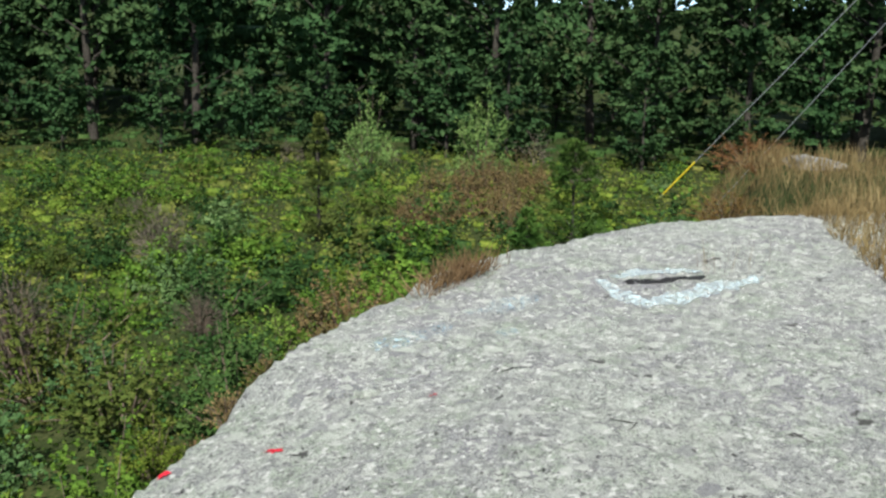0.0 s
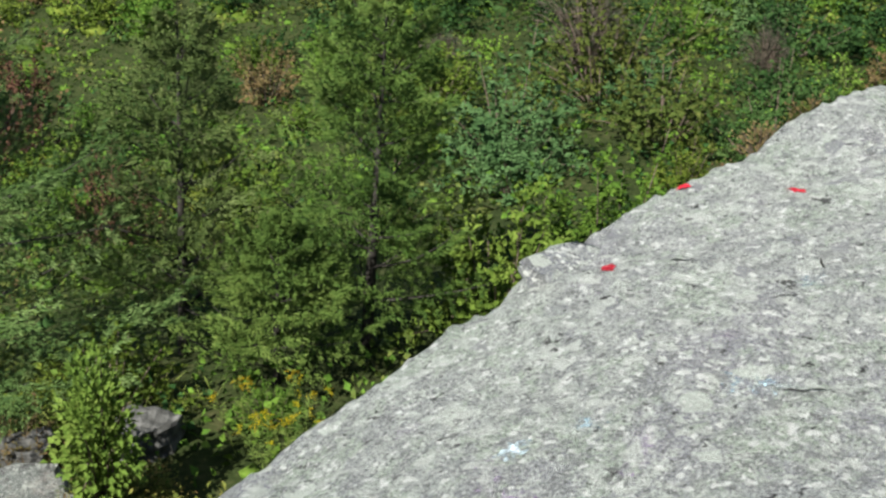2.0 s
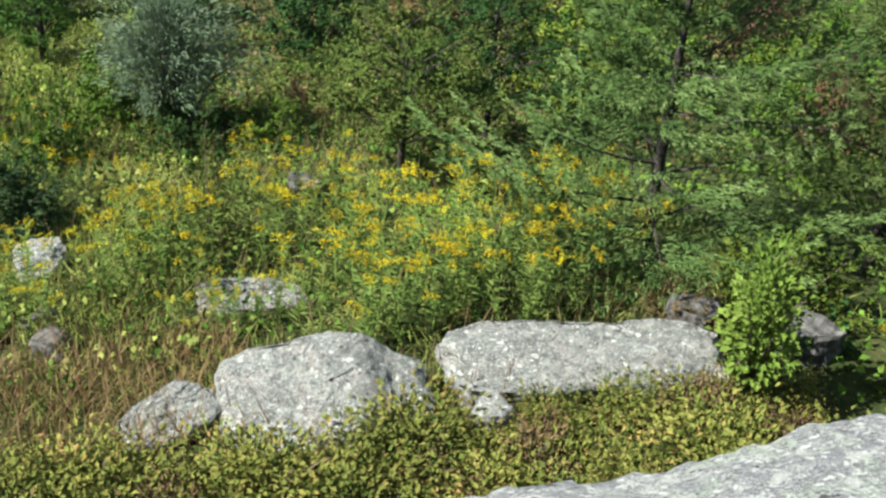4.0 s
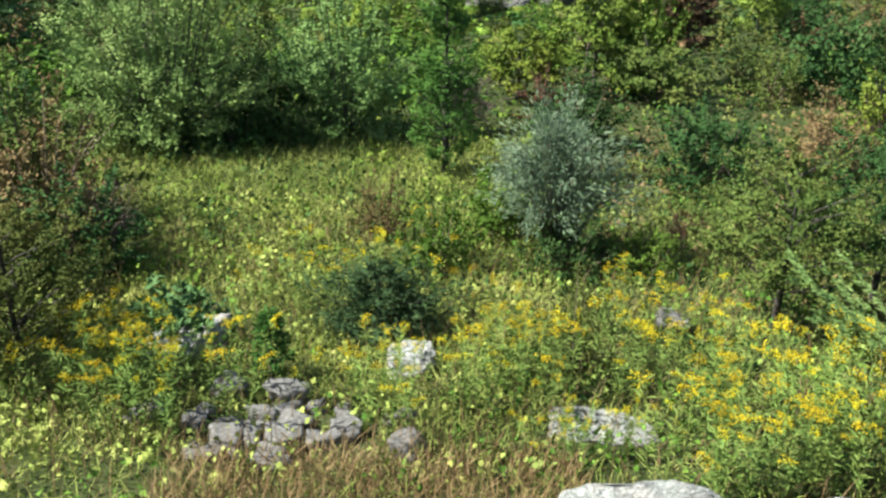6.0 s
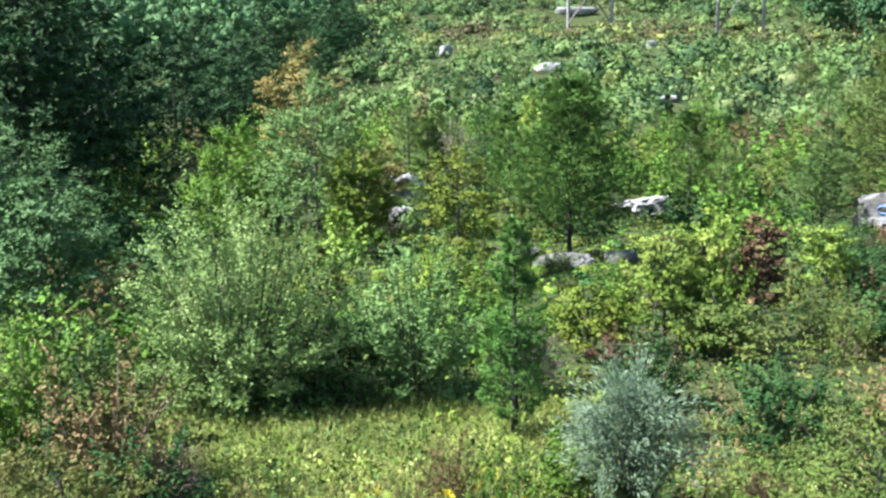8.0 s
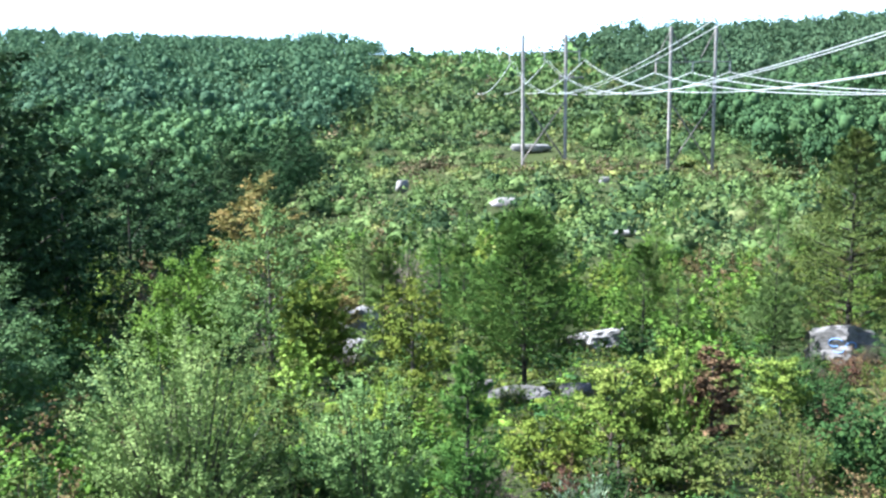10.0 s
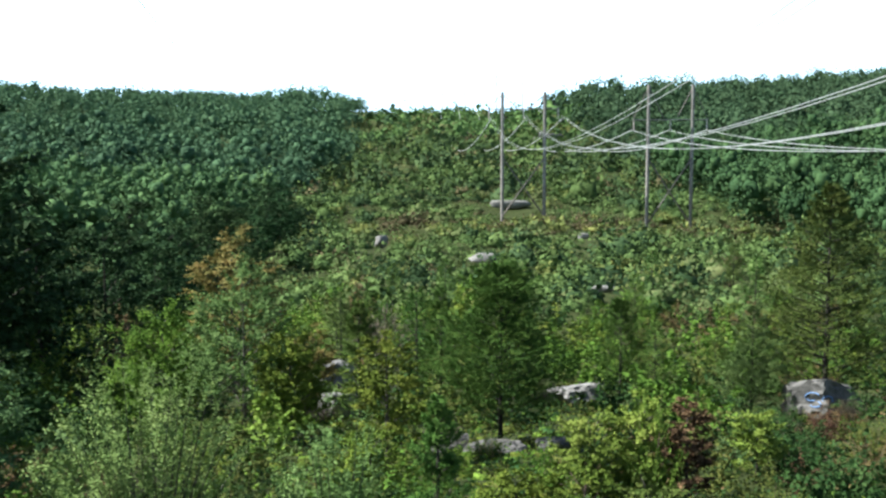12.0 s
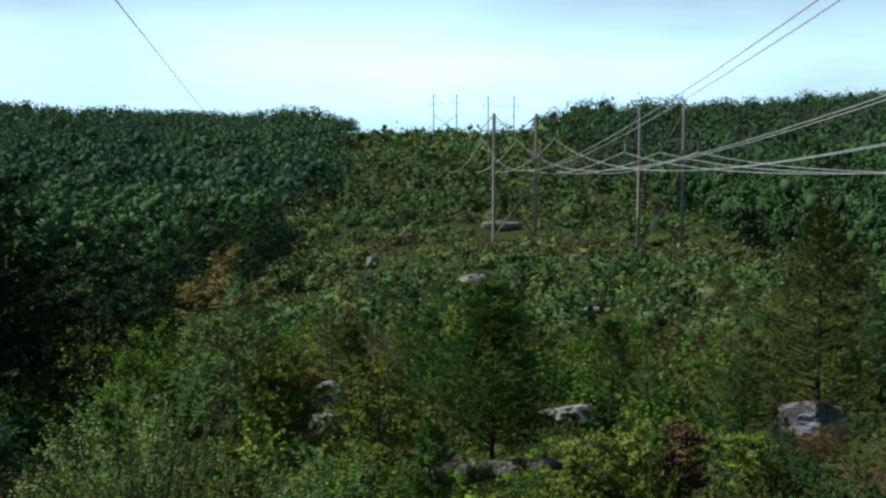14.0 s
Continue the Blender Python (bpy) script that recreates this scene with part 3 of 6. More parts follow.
def stone_mesh(seed, sx, sy, sz, material, sharp=0.5, res=4, boxy=0.75, layered=1.0):
    """A broken granite block: a noisy sphere cut by several planes."""
    bm = bmesh.new()
    bmesh.ops.create_icosphere(bm, subdivisions=res, radius=1)
    rng = np.random.default_rng(seed)
    co = np.array([v.co[:] for v in bm.verts])
    co = np.sign(co) * np.abs(co) ** boxy
    planes = unit(rng.normal(size=(9, 3)) * [1, 1, 0.5])
    planes[0] = (0.05, -0.05, 1)
    dist = rng.uniform(0.55, 0.85, 9)
    dist[0] = 0.6
    for pl, d in zip(unit(planes), dist):
        s = co @ pl
        co = co - np.clip(s - d, 0, None)[:, None] * pl * (0.86 + 0.2 * sharp)
    off = Vector((seed * 3.7, seed * 1.3, 0.5))
    for i, v in enumerate(bm.verts):
        c = Vector(co[i])
        d = 1 + 0.10 * noise.noise(c * 1.6 + off) + 0.09 * (0.5 - abs(noise.noise(c * 3.1 + off))) + 0.05 * noise.noise(c * 6.3 + off) + 0.16 * (noise.voronoi(c * 1.9 + off)[0][0] - 0.35) - 0.07 * max(0.0, 0.12 - (noise.voronoi(c * 2.6 + off)[0][1] - noise.voronoi(c * 2.6 + off)[0][0])) / 0.12 + 0.045 * noise.noise(c * 11 + off) + 0.03 * noise.noise(c * 24 + off)
        strata = layered * (0.09 if noise.noise(Vector((c.x * 1.5, c.y * 1.5, c.z * 7)) + off) > 0.1 else 0) * (1 if c.z < 0.5 else 0.4)
        v.co = (c.x * d * (1 - strata) * sx / 1.5, c.y * d * (1 - strata) * sy / 1.5, c.z * d * sz / 1.25)
    me = bpy.data.meshes.new("stone")
    bm.to_mesh(me)
    bm.free()
    for p in me.polygons:
        p.use_smooth = res < 4
    me.materials.append(material)
    return me


def stone(name, x, y, sx, sy, sz, turn, seed, label, material=STONE, sink=0.3, tilt=(0, 0), res=4, z=None, layered=1.0):
    ob = new(name, stone_mesh(seed, sx, sy, sz, material, res=res, layered=layered, boxy=0.78 if layered else 0.95))
    z = float(ground_z(x, y)) + sz * (0.5 - sink) if z is None else z
    ob.matrix_world = pose(x, y, z, tilt[0], tilt[1], turn)
    tagged(ob, label, "rock")
    return ob


def ledge_mesh(seed, lx, ly, h, dome, material, peak=0.1, layers=5, slopes=(0.2, 0.2)):
    """A flat-topped block of layered granite: stepped, undercut sides and a broken, gently domed top."""
    rng = np.random.default_rng(seed)
    k, side_n, cap_n = 132, 30, 16
    a = np.arange(k) * 2 * np.pi / k
    faces = np.concatenate([np.arange(4) * np.pi / 2 + rng.uniform(-0.12, 0.12, 4), np.arange(4) * np.pi / 2 + np.pi / 4 + rng.uniform(-0.3, 0.3, 4)])
    reach = np.concatenate([rng.uniform(0.90, 1.0, 4), rng.uniform(1.0, 1.28, 4)])
    edge = np.min(reach / np.maximum(np.cos(a[:, None] - faces), 0.2), 1)
    edge = edge * (1 + 0.02 * np.sin(11 * a + seed))
    cuts = np.sort(np.concatenate([[0.0, 1.01], rng.uniform(0.12, 0.92, layers - 1)]))
    outs, phase = rng.uniform(-0.08, 0.03, layers), rng.uniform(0, 6.28, layers)
    outs[-1] = 0.02

    def top(x, y):
        u = x / (lx / 2) - peak
        t = y / (ly / 2)
        flat = np.minimum(np.minimum(1.0 - 0.10 * t, 1.04 - slopes[0] * u - 0.05 * t), 1.04 + slopes[1] * u + 0.06 * t)
        return h * (flat - dome * u * u)

    rings = []
    for v in np.linspace(0, 1, side_n):
        j = int(np.searchsorted(cuts, v, "right")) - 1
        j = min(max(j, 0), layers - 1)
        groove = 0.055 * np.exp(-((v - cuts[j]) / 0.035) ** 2) * (0.4 + 0.6 * np.sin(2 * a + phase[j]) ** 2) if j else 0
        f = edge * (0.95 + outs[j] + 0.05 * np.sin(2 * a + phase[j]) - groove - 0.07 * max(0.0, v - 0.93) / 0.07)
        x, y = lx / 2 * f * np.cos(a), ly / 2 * f * np.sin(a)
        rings.append(np.stack([x, y, v * top(x, y)], -1))
    for q in np.linspace(0.93, 0.02, cap_n):
        x, y = rings[side_n - 1][:, 0] * q, rings[side_n - 1][:, 1] * q
        rings.append(np.stack([x, y, top(x, y)], -1))
    co = np.concatenate(rings)
    off = Vector((seed * 2.1, seed * 0.7, 3.3))
    for i, c in enumerate(co):
        p = Vector(c) + off
        flake = math.floor(noise.noise(Vector((p.x * 2.2, p.y * 2.2, p.z * 7.0))) * 4) / 4
        chip = math.floor(noise.noise(p * 6.5) * 3) / 3
        d = 0.045 * flake + 0.022 * chip + 0.022 * noise.noise(p * 3.0) + 0.010 * noise.noise(p * 13.0) + 0.006 * noise.noise(p * 31.0)
        way = np.array([c[0] / lx, c[1] / ly, 0.0]) if i < k * side_n * 0.95 else np.array([0, 0, 1.0])
        co[i] = c + way / max(np.linalg.norm(way), 1e-6) * d
    n_ring = side_n + cap_n
    idx = np.arange(n_ring * k).reshape(n_ring, k)
    f = np.stack([idx[:-1], np.roll(idx[:-1], -1, 1), np.roll(idx[1:], -1, 1), idx[1:]], -1).reshape(-1, 4)
    return mesh_np("boulder", co, f, material)


def ledge_boulder(x, y, z, lx, ly, h, turn, seed, label, dome=0.1, peak=0.1, tilt=(0, 0), layers=5, slopes=(0.2, 0.2)):
    ob = new("boulder", ledge_mesh(seed, lx, ly, h, dome, BOULDER, peak, layers, slopes))
    ob.matrix_world = pose(x, y, z, tilt[0], tilt[1], turn)
    return tagged(ob, label, "rock")


# ---------- plants ----------


def shrub_meshes(name, seed, w, h, twigs, per, leaf, aspect, leafy, stems=30, start=0.3, upright=0.5, wood=TWIG, spread=0.05):
    """Twigs fan out from the root to an uneven outline; leaves crowd their outer length."""
    rng = np.random.default_rng(seed)
    a = rng.uniform(0, 2 * np.pi, twigs)
    cz = rng.uniform(-0.15, 1.0, twigs)
    cr = np.sqrt(np.clip(1 - cz ** 2, 0.02, 1))
    ph = rng.uniform(0, 6.28, 4)
    lobe = 0.82 + 0.16 * np.sin(2 * a + ph[0]) * cr + 0.14 * np.sin(3 * a + 3 * cz + ph[1]) + 0.10 * np.sin(5 * a - 4 * cz + ph[2])
    rad = lobe * rng.uniform(0.6, 1.12, twigs)
    end = np.stack([w / 2 * cr * np.cos(a) * rad, w / 2 * cr * np.sin(a) * rad, h * (0.42 + 0.58 * cz) * (0.55 + 0.45 * rad)], -1)
    root = np.stack([w * 0.05 * np.cos(a), w * 0.05 * np.sin(a), np.full(twigs, -0.05)], -1)
    ctrl = end * [0.4, 0.4, 0.75] + np.array([0, 0, h * 0.15 * upright])
    k = 7
    path = bezier(root, ctrl, end, k)
    s = start + (1 - start) * np.sqrt(rng.uniform(0, 1, (twigs, per)))
    q = (1 - s)[..., None] ** 2 * root[:, None] + 2 * (s * (1 - s))[..., None] * ctrl[:, None] + (s ** 2)[..., None] * end[:, None]
    tan = unit(2 * (1 - s)[..., None] * (ctrl - root)[:, None] + 2 * s[..., None] * (end - ctrl)[:, None])
    q = (q + rng.normal(size=q.shape) * spread * w).reshape(-1, 3)
    q[:, 2] = np.maximum(q[:, 2], 0.03)
    n = len(q)
    out = unit(q * [1, 1, 0.6])
    along = tan.reshape(-1, 3) * (0.4 + upright) + rng.normal(size=(n, 3)) * 0.55 + out * 0.3
    normal = rng.normal(size=(n, 3)) * 0.32 + out * 0.9 + [0, 0, 0.45]
    size = leaf * rng.uniform(0.6, 1.3, n)
    v, f = leaf_quads(rng, q, along, normal, size, size * aspect)
    foliage = mesh_np(name + "_foliage", v, f, LEAF[leafy])
    sel = path[:: max(1, twigs // stems)]
    tv, tf = tubes(sel, 0.006 + 0.006 * h, 0.002, 3)
    return [("brushwood", mesh_np(name + "_stems", tv, tf, wood)), ("foliage", foliage)]


def cedar_meshes(name, seed, w, h, boughs, per, spray, leafy, rise=0.45, bare=0.08, aspect=0.22, lean=0.0, full=0.75):
    """A trunk with boughs all the way up, each bearing flat feathery sprays."""
    rng = np.random.default_rng(seed)
    hz = bare + (1 - bare) * np.sort(rng.uniform(0, 1, boughs)) ** 1.1
    a = np.arange(boughs) * 2.4 + rng.uniform(-0.5, 0.5, boughs)
    length = w / 2 * np.clip((1 - hz) ** full, 0.06, 1) * rng.uniform(0.45, 1.2, boughs) * np.clip(0.55 + hz * 3, 0, 1)
    bend = np.array([lean, lean * 0.4, 0]) * h
    root = np.stack([hz * bend[0], hz * bend[1], hz * h * 0.96], -1)
    d = np.stack([np.cos(a), np.sin(a), np.zeros(boughs)], -1)
    end = root + d * length[:, None] + np.array([0, 0, 1]) * (length * rise * rng.uniform(0.5, 1.3, boughs))[:, None]
    ctrl = root + d * (length * 0.55)[:, None] + np.array([0, 0, 1]) * (length * rise * 0.25)[:, None]
    stations = 13
    at = rng.integers(0, stations, (boughs, per))
    s = 0.14 + 0.86 * (at + rng.uniform(0.0, 0.22, (boughs, per))) / stations
    q = (1 - s)[..., None] ** 2 * root[:, None] + 2 * (s * (1 - s))[..., None] * ctrl[:, None] + (s ** 2)[..., None] * end[:, None]
    side = np.stack([-d[:, 1], d[:, 0], np.zeros(boughs)], -1)[:, None, :]
    sgn = np.where(at % 2 == 0, 1.0, -1.0)
    tilts = rng.normal(size=(boughs, stations)) * 0.35
    lift = tilts[np.arange(boughs)[:, None], at]
    reach = rng.uniform(0, 1, (boughs, per)) ** 0.8 * (1.15 - s) * length[:, None] * 0.62
    q = q + (side * sgn[..., None] + d[:, None, :] * 0.55) * reach[..., None] + np.array([0, 0, 1.0]) * (rng.normal(size=(boughs, per)) * 0.018 + reach * (rise * 0.35 + lift))[..., None]
    along = d[:, None, :] * 0.9 + side * (sgn * 0.8)[..., None] + np.array([0, 0, 0.3]) + rng.normal(size=q.shape) * 0.4
    n = boughs * per
    normal = rng.normal(size=(n, 3)) * 0.22 + (d[:, None, :] * np.ones((1, per, 1))).reshape(-1, 3) * 0.55 + [0, 0, 0.75]
    size = spray * rng.uniform(0.6, 1.3, n)
    v, f = leaf_quads(rng, q.reshape(-1, 3), along.reshape(-1, 3), normal, size, size * aspect)
    crown = mesh_np(name + "_crown", v, f, LEAF[leafy])
    t = np.linspace(0, 1, 8)
    trunk = np.stack([t * bend[0], t * bend[1], t * h * 0.97 - 0.1], -1)[None]
    r = 0.012 + 0.014 * h
    tv, tf = tubes(trunk, r, 0.006, 7)
    bv, bf = tubes(bezier(root, ctrl, end, 5)[::2], 0.004 + 0.004 * h, 0.002, 3)
    return [("trunk", mesh_np(name + "_trunk", tv, tf, BARK, True)), ("bough", mesh_np(name + "_bough", bv, bf, BARK, True)), ("crown", crown)]


def bough_meshes(name, seed, w, h, boughs, shoots, leaves, leaf, aspect, leafy, wood=TWIG, bare=0.0, low=-0.05, shoot=0.16, flat=1.0, lift=0.35, tree=False, inner=6, ragged=0.3, droop=0.10):
    """Boughs that reach an uneven outline, with leafy shoots along their outer length and dark gaps between them."""
    rng = np.random.default_rng(seed)
    d = dome_points(rng, boughs, low)
    az = np.arctan2(d[:, 1], d[:, 0])
    ph = rng.uniform(0, 6.28, 3)
    push = (0.88 + 0.12 * np.sin(2 * az + ph[0]) + 0.10 * np.sin(3 * az + 3 * d[:, 2] + ph[1])) * rng.uniform(1 - ragged, 1.08, boughs)
    span_z = h * (1 - bare)
    if low < -0.3:
        end = d * push[:, None] * [w / 2, w / 2, span_z / 2] + [0, 0, h * bare + span_z / 2]
    else:
        end = d * push[:, None] * [w / 2, w / 2, span_z * 0.94] + [0, 0, h * bare + 0.04 * span_z]
    out = np.hypot(end[:, 0], end[:, 1])
    if tree:
        root = np.stack([end[:, 0] * 0.04, end[:, 1] * 0.04, np.clip(end[:, 2] - out * 0.55, h * 0.05, h * 0.88)], -1)
    else:
        root = np.stack([np.cos(az) * w * 0.05, np.sin(az) * w * 0.05, np.full(boughs, -0.04)], -1)
    ctrl = root * 0.45 + end * 0.55 + np.stack([0 * out, 0 * out, (0.10 if tree else 0.16) * out], -1)
    s = 0.36 + 0.64 * rng.uniform(0, 1, (boughs, shoots)) ** 0.75
    sb = s[..., None]
    q = (1 - sb) ** 2 * root[:, None] + 2 * sb * (1 - sb) * ctrl[:, None] + sb ** 2 * end[:, None]
    tan = unit(2 * (1 - sb) * (ctrl - root)[:, None] + 2 * sb * (end - ctrl)[:, None])
    way = unit(tan * 0.7 + rng.normal(size=q.shape) * 0.55 + [0, 0, lift]) * [1, 1, flat]
    long = shoot * w * rng.uniform(0.45, 1.2, (boughs, shoots)) * (1.15 - 0.45 * s)
    side = unit(np.cross(way, [0.02, 0.01, 1.0]))
    t = (np.arange(leaves) + rng.uniform(0, 1, (boughs, shoots, leaves))) / leaves
    tt = t[..., None]
    p = q[:, :, None] + way[:, :, None] * (long[:, :, None, None] * tt) - np.array([0, 0, 1.0]) * (droop * long[:, :, None, None] * tt ** 2)
    sign = np.where(np.arange(leaves) % 2 == 0, 1.0, -1.0)[None, None, :, None]
    along = way[:, :, None] * 0.55 + side[:, :, None] * sign * 0.7 + rng.normal(size=p.shape) * 0.35 - [0, 0, 0.12]
    p, along = p.reshape(-1, 3), along.reshape(-1, 3)
    p[:, 2] = np.maximum(p[:, 2], 0.02)
    n = len(p)
    mid = np.array([0, 0, h * (bare + 0.35 * (1 - bare))])
    heart = 0.0625 * root + 0.375 * ctrl + 0.5625 * end
    local = unit(p - np.repeat(heart, shoots * leaves, 0))
    normal = local * 0.55 + unit((p - mid) * [1 / w, 1 / w, 1 / h]) * 0.55 + np.array([0, 0, 0.35 if flat > 0.6 else 0.7]) + rng.normal(size=(n, 3)) * 0.30
    size = leaf * rng.uniform(0.6, 1.3, n) * (1.1 - 0.35 * t.reshape(-1))
    v, f = leaf_quads(rng, p, along, normal, size, size * aspect)
    sel = bezier(root, ctrl, end, 5)[:: 1 if boughs < 40 else 2]
    wood_piece = tubes(sel, (0.006 + 0.0028 * h) if tree else (0.005 + 0.005 * h), 0.003, 3)
    if inner:
        k = boughs * inner
        si = rng.uniform(0.18, 0.60, k)[:, None]
        pick = rng.integers(0, boughs, k)
        c = root[pick] * (1 - si) + end[pick] * si + rng.normal(size=(k, 3)) * 0.05 * w
        c[:, 2] = np.maximum(c[:, 2], 0.03)
        big = leaf * 1.25
        v, f = join([(v, f), leaf_quads(rng, c, rng.normal(size=(k, 3)), unit(c - mid) + rng.normal(size=(k, 3)) * 0.6 - [0, 0, 0.2], np.full(k, big), big * 0.8)])
    bv, bf = wood_piece
    foliage = mesh_np(name + "_foliage", v, f, LEAF[leafy])
    if not tree:
        return [("brushwood", mesh_np(name + "_stems", bv, bf, wood)), ("foliage", foliage)]
    ts = np.linspace(0, 1, 8)
    sway = rng.uniform(-0.05, 0.05, 2) * h
    tv, tf = tubes(np.stack([np.sin(ts * 2.2) * sway[0] * 0.4, np.sin(ts * 1.7) * sway[1] * 0.4, ts * h * 0.86 - 0.1], -1)[None], 0.02 + 0.013 * h, 0.012, 7)
    return [("trunk", mesh_np(name + "_trunk", tv, tf, wood, True)), ("limb", mesh_np(name + "_limb", bv, bf, wood, True)), ("crown", foliage)]


def plant(name, parts, x, y, turn=0.0, scale=1.0, label="", category="shrub", group="", z=None, squash=1.0, parent_lift=0.0):
    """One plant: an empty at its root with the parts on it."""
    root = new(name)
    root.empty_display_size = 0.2
    z = float(ground_z(x, y)) if z is None else z
    root.matrix_world = pose(x, y, z - 0.02 + parent_lift, 0, 0, turn) @ Matrix.Diagonal((scale, scale, scale * squash, 1))
    for pn, me in parts:
        ob = part(pn, me, root)
        if pn not in ("trunk", "crown"):
            ob["kind"] = "stuff"
    return tagged(root, label, category, group)


# ---------- kinds of shrub, near and far ----------
WORDS = {
    "green": "leafy green wild shrub in the overgrown clearing",
    "yellow": "yellow-green shrub with turning autumn leaves",
    "olive": "olive-green shrub with browning leaves",
    "rust": "rust-brown shrub turning colour in autumn",
    "red": "red-brown shrub with autumn leaves",
    "grey": "grey-brown half-dead shrub with bare twigs",
    "birch": "pale green bushy birch shrub with small leaves",
    "silver": "silvery grey-green willow shrub with narrow leaves",
    "dark": "dark green dense leafy shrub",
    "milk": "blue-green leafy shrub in the clearing",
    "vine": "bright yellow-green leafy shrub in full sun",
    "orange": "young tree with orange-tipped autumn leaves",
}
MID, NEAR, LOW = {}, {}, {}
for i, (kind, leaf, asp) in enumerate((("green", 0.066, 0.62), ("yellow", 0.062, 0.6), ("olive", 0.058, 0.5), ("rust", 0.056, 0.5), ("dark", 0.064, 0.6), ("birch", 0.060, 0.55), ("red", 0.056, 0.6), ("vine", 0.068, 0.65), ("orange", 0.06, 0.6), ("milk", 0.07, 0.55), ("fern", 0.05, 0.4))):
    NEAR[kind] = [bough_meshes(f"{kind}_bush", 200 + 10 * i + j, 1.6, 1.2 + 0.15 * j, 34 + 6 * j, 10, 7, leaf, asp, kind, inner=7) for j in range(2)]
    MID[kind] = [bough_meshes(f"{kind}_shrub", 100 + 10 * i + j, 1.9, 1.25 + 0.2 * j, 24 + 3 * j, 8, 5, leaf * 1.4, asp + 0.05, kind, inner=7) for j in range(3)]
    LOW[kind] = [bough_meshes(f"{kind}_scrub", 150 + 10 * i + j, 2.0, 1.4 + 0.3 * j, 16, 8, 5, leaf * 1.6, asp + 0.08, kind, inner=6) for j in range(2)]
for kinds, tall in ((MID, 1.3), (NEAR, 1.1)):
    kinds["grey"] = [shrub_meshes("bare_shrub", 190 + j, 1.5, tall, 110, 16, 0.15, 0.10, "grey", stems=70, start=0.25, upright=0.9, spread=0.04) for j in range(3)]
LOW["grey"] = [shrub_meshes("bare_shrub", 195 + j, 1.6, 1.3, 44, 9, 0.22, 0.10, "grey", stems=10, start=0.25, upright=0.9) for j in range(2)]

taken = []


def free(x, y, r):
    return all((x - a) ** 2 + (y - b) ** 2 > (r + c) ** 2 for a, b, c in taken)


def near_shrub(kind, x, y, w, h, turn=0, variant=0, label=""):
    s = w / 1.6
    taken.append((x, y, w * 0.38))
    return plant("shrub", NEAR[kind][variant % 2], x, y, turn, s, label or WORDS[kind], "shrub", squash=h / (1.3 * s))


def cedar(x, y, w, h, leafy, seed, boughs=85, per=60, spray=0.15, label="", name="cedar", **kw):
    taken.append((x, y, w * 0.36))
    return plant(name, cedar_meshes(name, seed, w, h, boughs, per, spray, leafy, **kw), x, y, seed * 40, 1.0, label, "tree")


# rocks of the lower clearing
ledge_boulder(3.02, 5.30, -3.70, 2.0, 0.74, 0.43, -14, 3, "long flat-topped pale granite boulder in low shrubs", dome=0.02, peak=0.2, tilt=(7, -1), layers=6, slopes=(0.05, 0.06))
ledge_boulder(1.24, 5.42, -3.76, 1.56, 0.92, 0.54, -6, 9, "rounded grey granite boulder cracked on its side", dome=0.08, peak=0.10, tilt=(9, 2), layers=4, slopes=(0.46, 0.48))
ledge_boulder(0.28, 5.58, -3.70, 0.75, 0.46, 0.24, 14, 12, "low grey granite stone beside a boulder", dome=0.2, tilt=(4, -12), layers=3)
stone("boulder", 2.20, 4.95, 0.26, 0.22, 0.26, 30, 13, "small white stone under a boulder", sink=0.2, res=3)
ledge_boulder(1.15, 7.50, -4.24, 0.95, 0.50, 0.16, -10, 17, "flat pale stone half hidden in goldenrod", dome=0.25, layers=3)
stone("boulder", -0.42, 8.8, 0.36, 0.36, 0.30, 20, 19, "small rounded pale stone among goldenrod", sink=0.2)
stone("boulder", 2.16, 10.0, 0.28, 0.3, 0.17, 5, 23, "flat-topped grey stone in the weeds", FARSTONE, sink=0.0)
# Two stones take the darker granite, cedar shade put into their colour.
stone("boulder", 4.62, 5.12, 0.50, 0.42, 0.52, 25, 29, "grey stone darkened to stand for cedar shade", FARSTONE, sink=0.42)
stone("boulder", 4.1, 5.7, 0.35, 0.3, 0.36, 50, 31, "grey stone darkened to stand for cedar shade", FARSTONE, sink=0.3)
stone("boulder", -2.6, 9.3, 0.75, 0.4, 0.3, 25, 37, "slanted grey stone in the weeds", sink=0.2, tilt=(0, -16))
rng = np.random.default_rng(5)
for i in range(26):
    x, y = -1.45 + rng.normal() * 0.55, 7.55 + rng.normal() * 0.42
    s = rng.uniform(0.14, 0.36)
    stone("stone", x, y, s, s * rng.uniform(0.6, 0.9), s * rng.uniform(0.4, 0.7), rng.uniform(0, 180), 50 + i, "broken grey stone in a heap among goldenrod", HEAPSTONE, sink=0.15, res=3)

for x, y, r in ((12.0, 38.6, 1.3), (13.6, 40.8, 1.4), (4.6, 43.0, 1.0), (-4.3, 43.6, 0.9), (-4.0, 40.2, 0.8), (1.2, 31.2, 1.3), (2.6, 32, 0.9), (0.3, 30.2, 0.7), (11.0, 84, 1.5), (9.6, 208, 4)):
    taken.append((x, y, r))

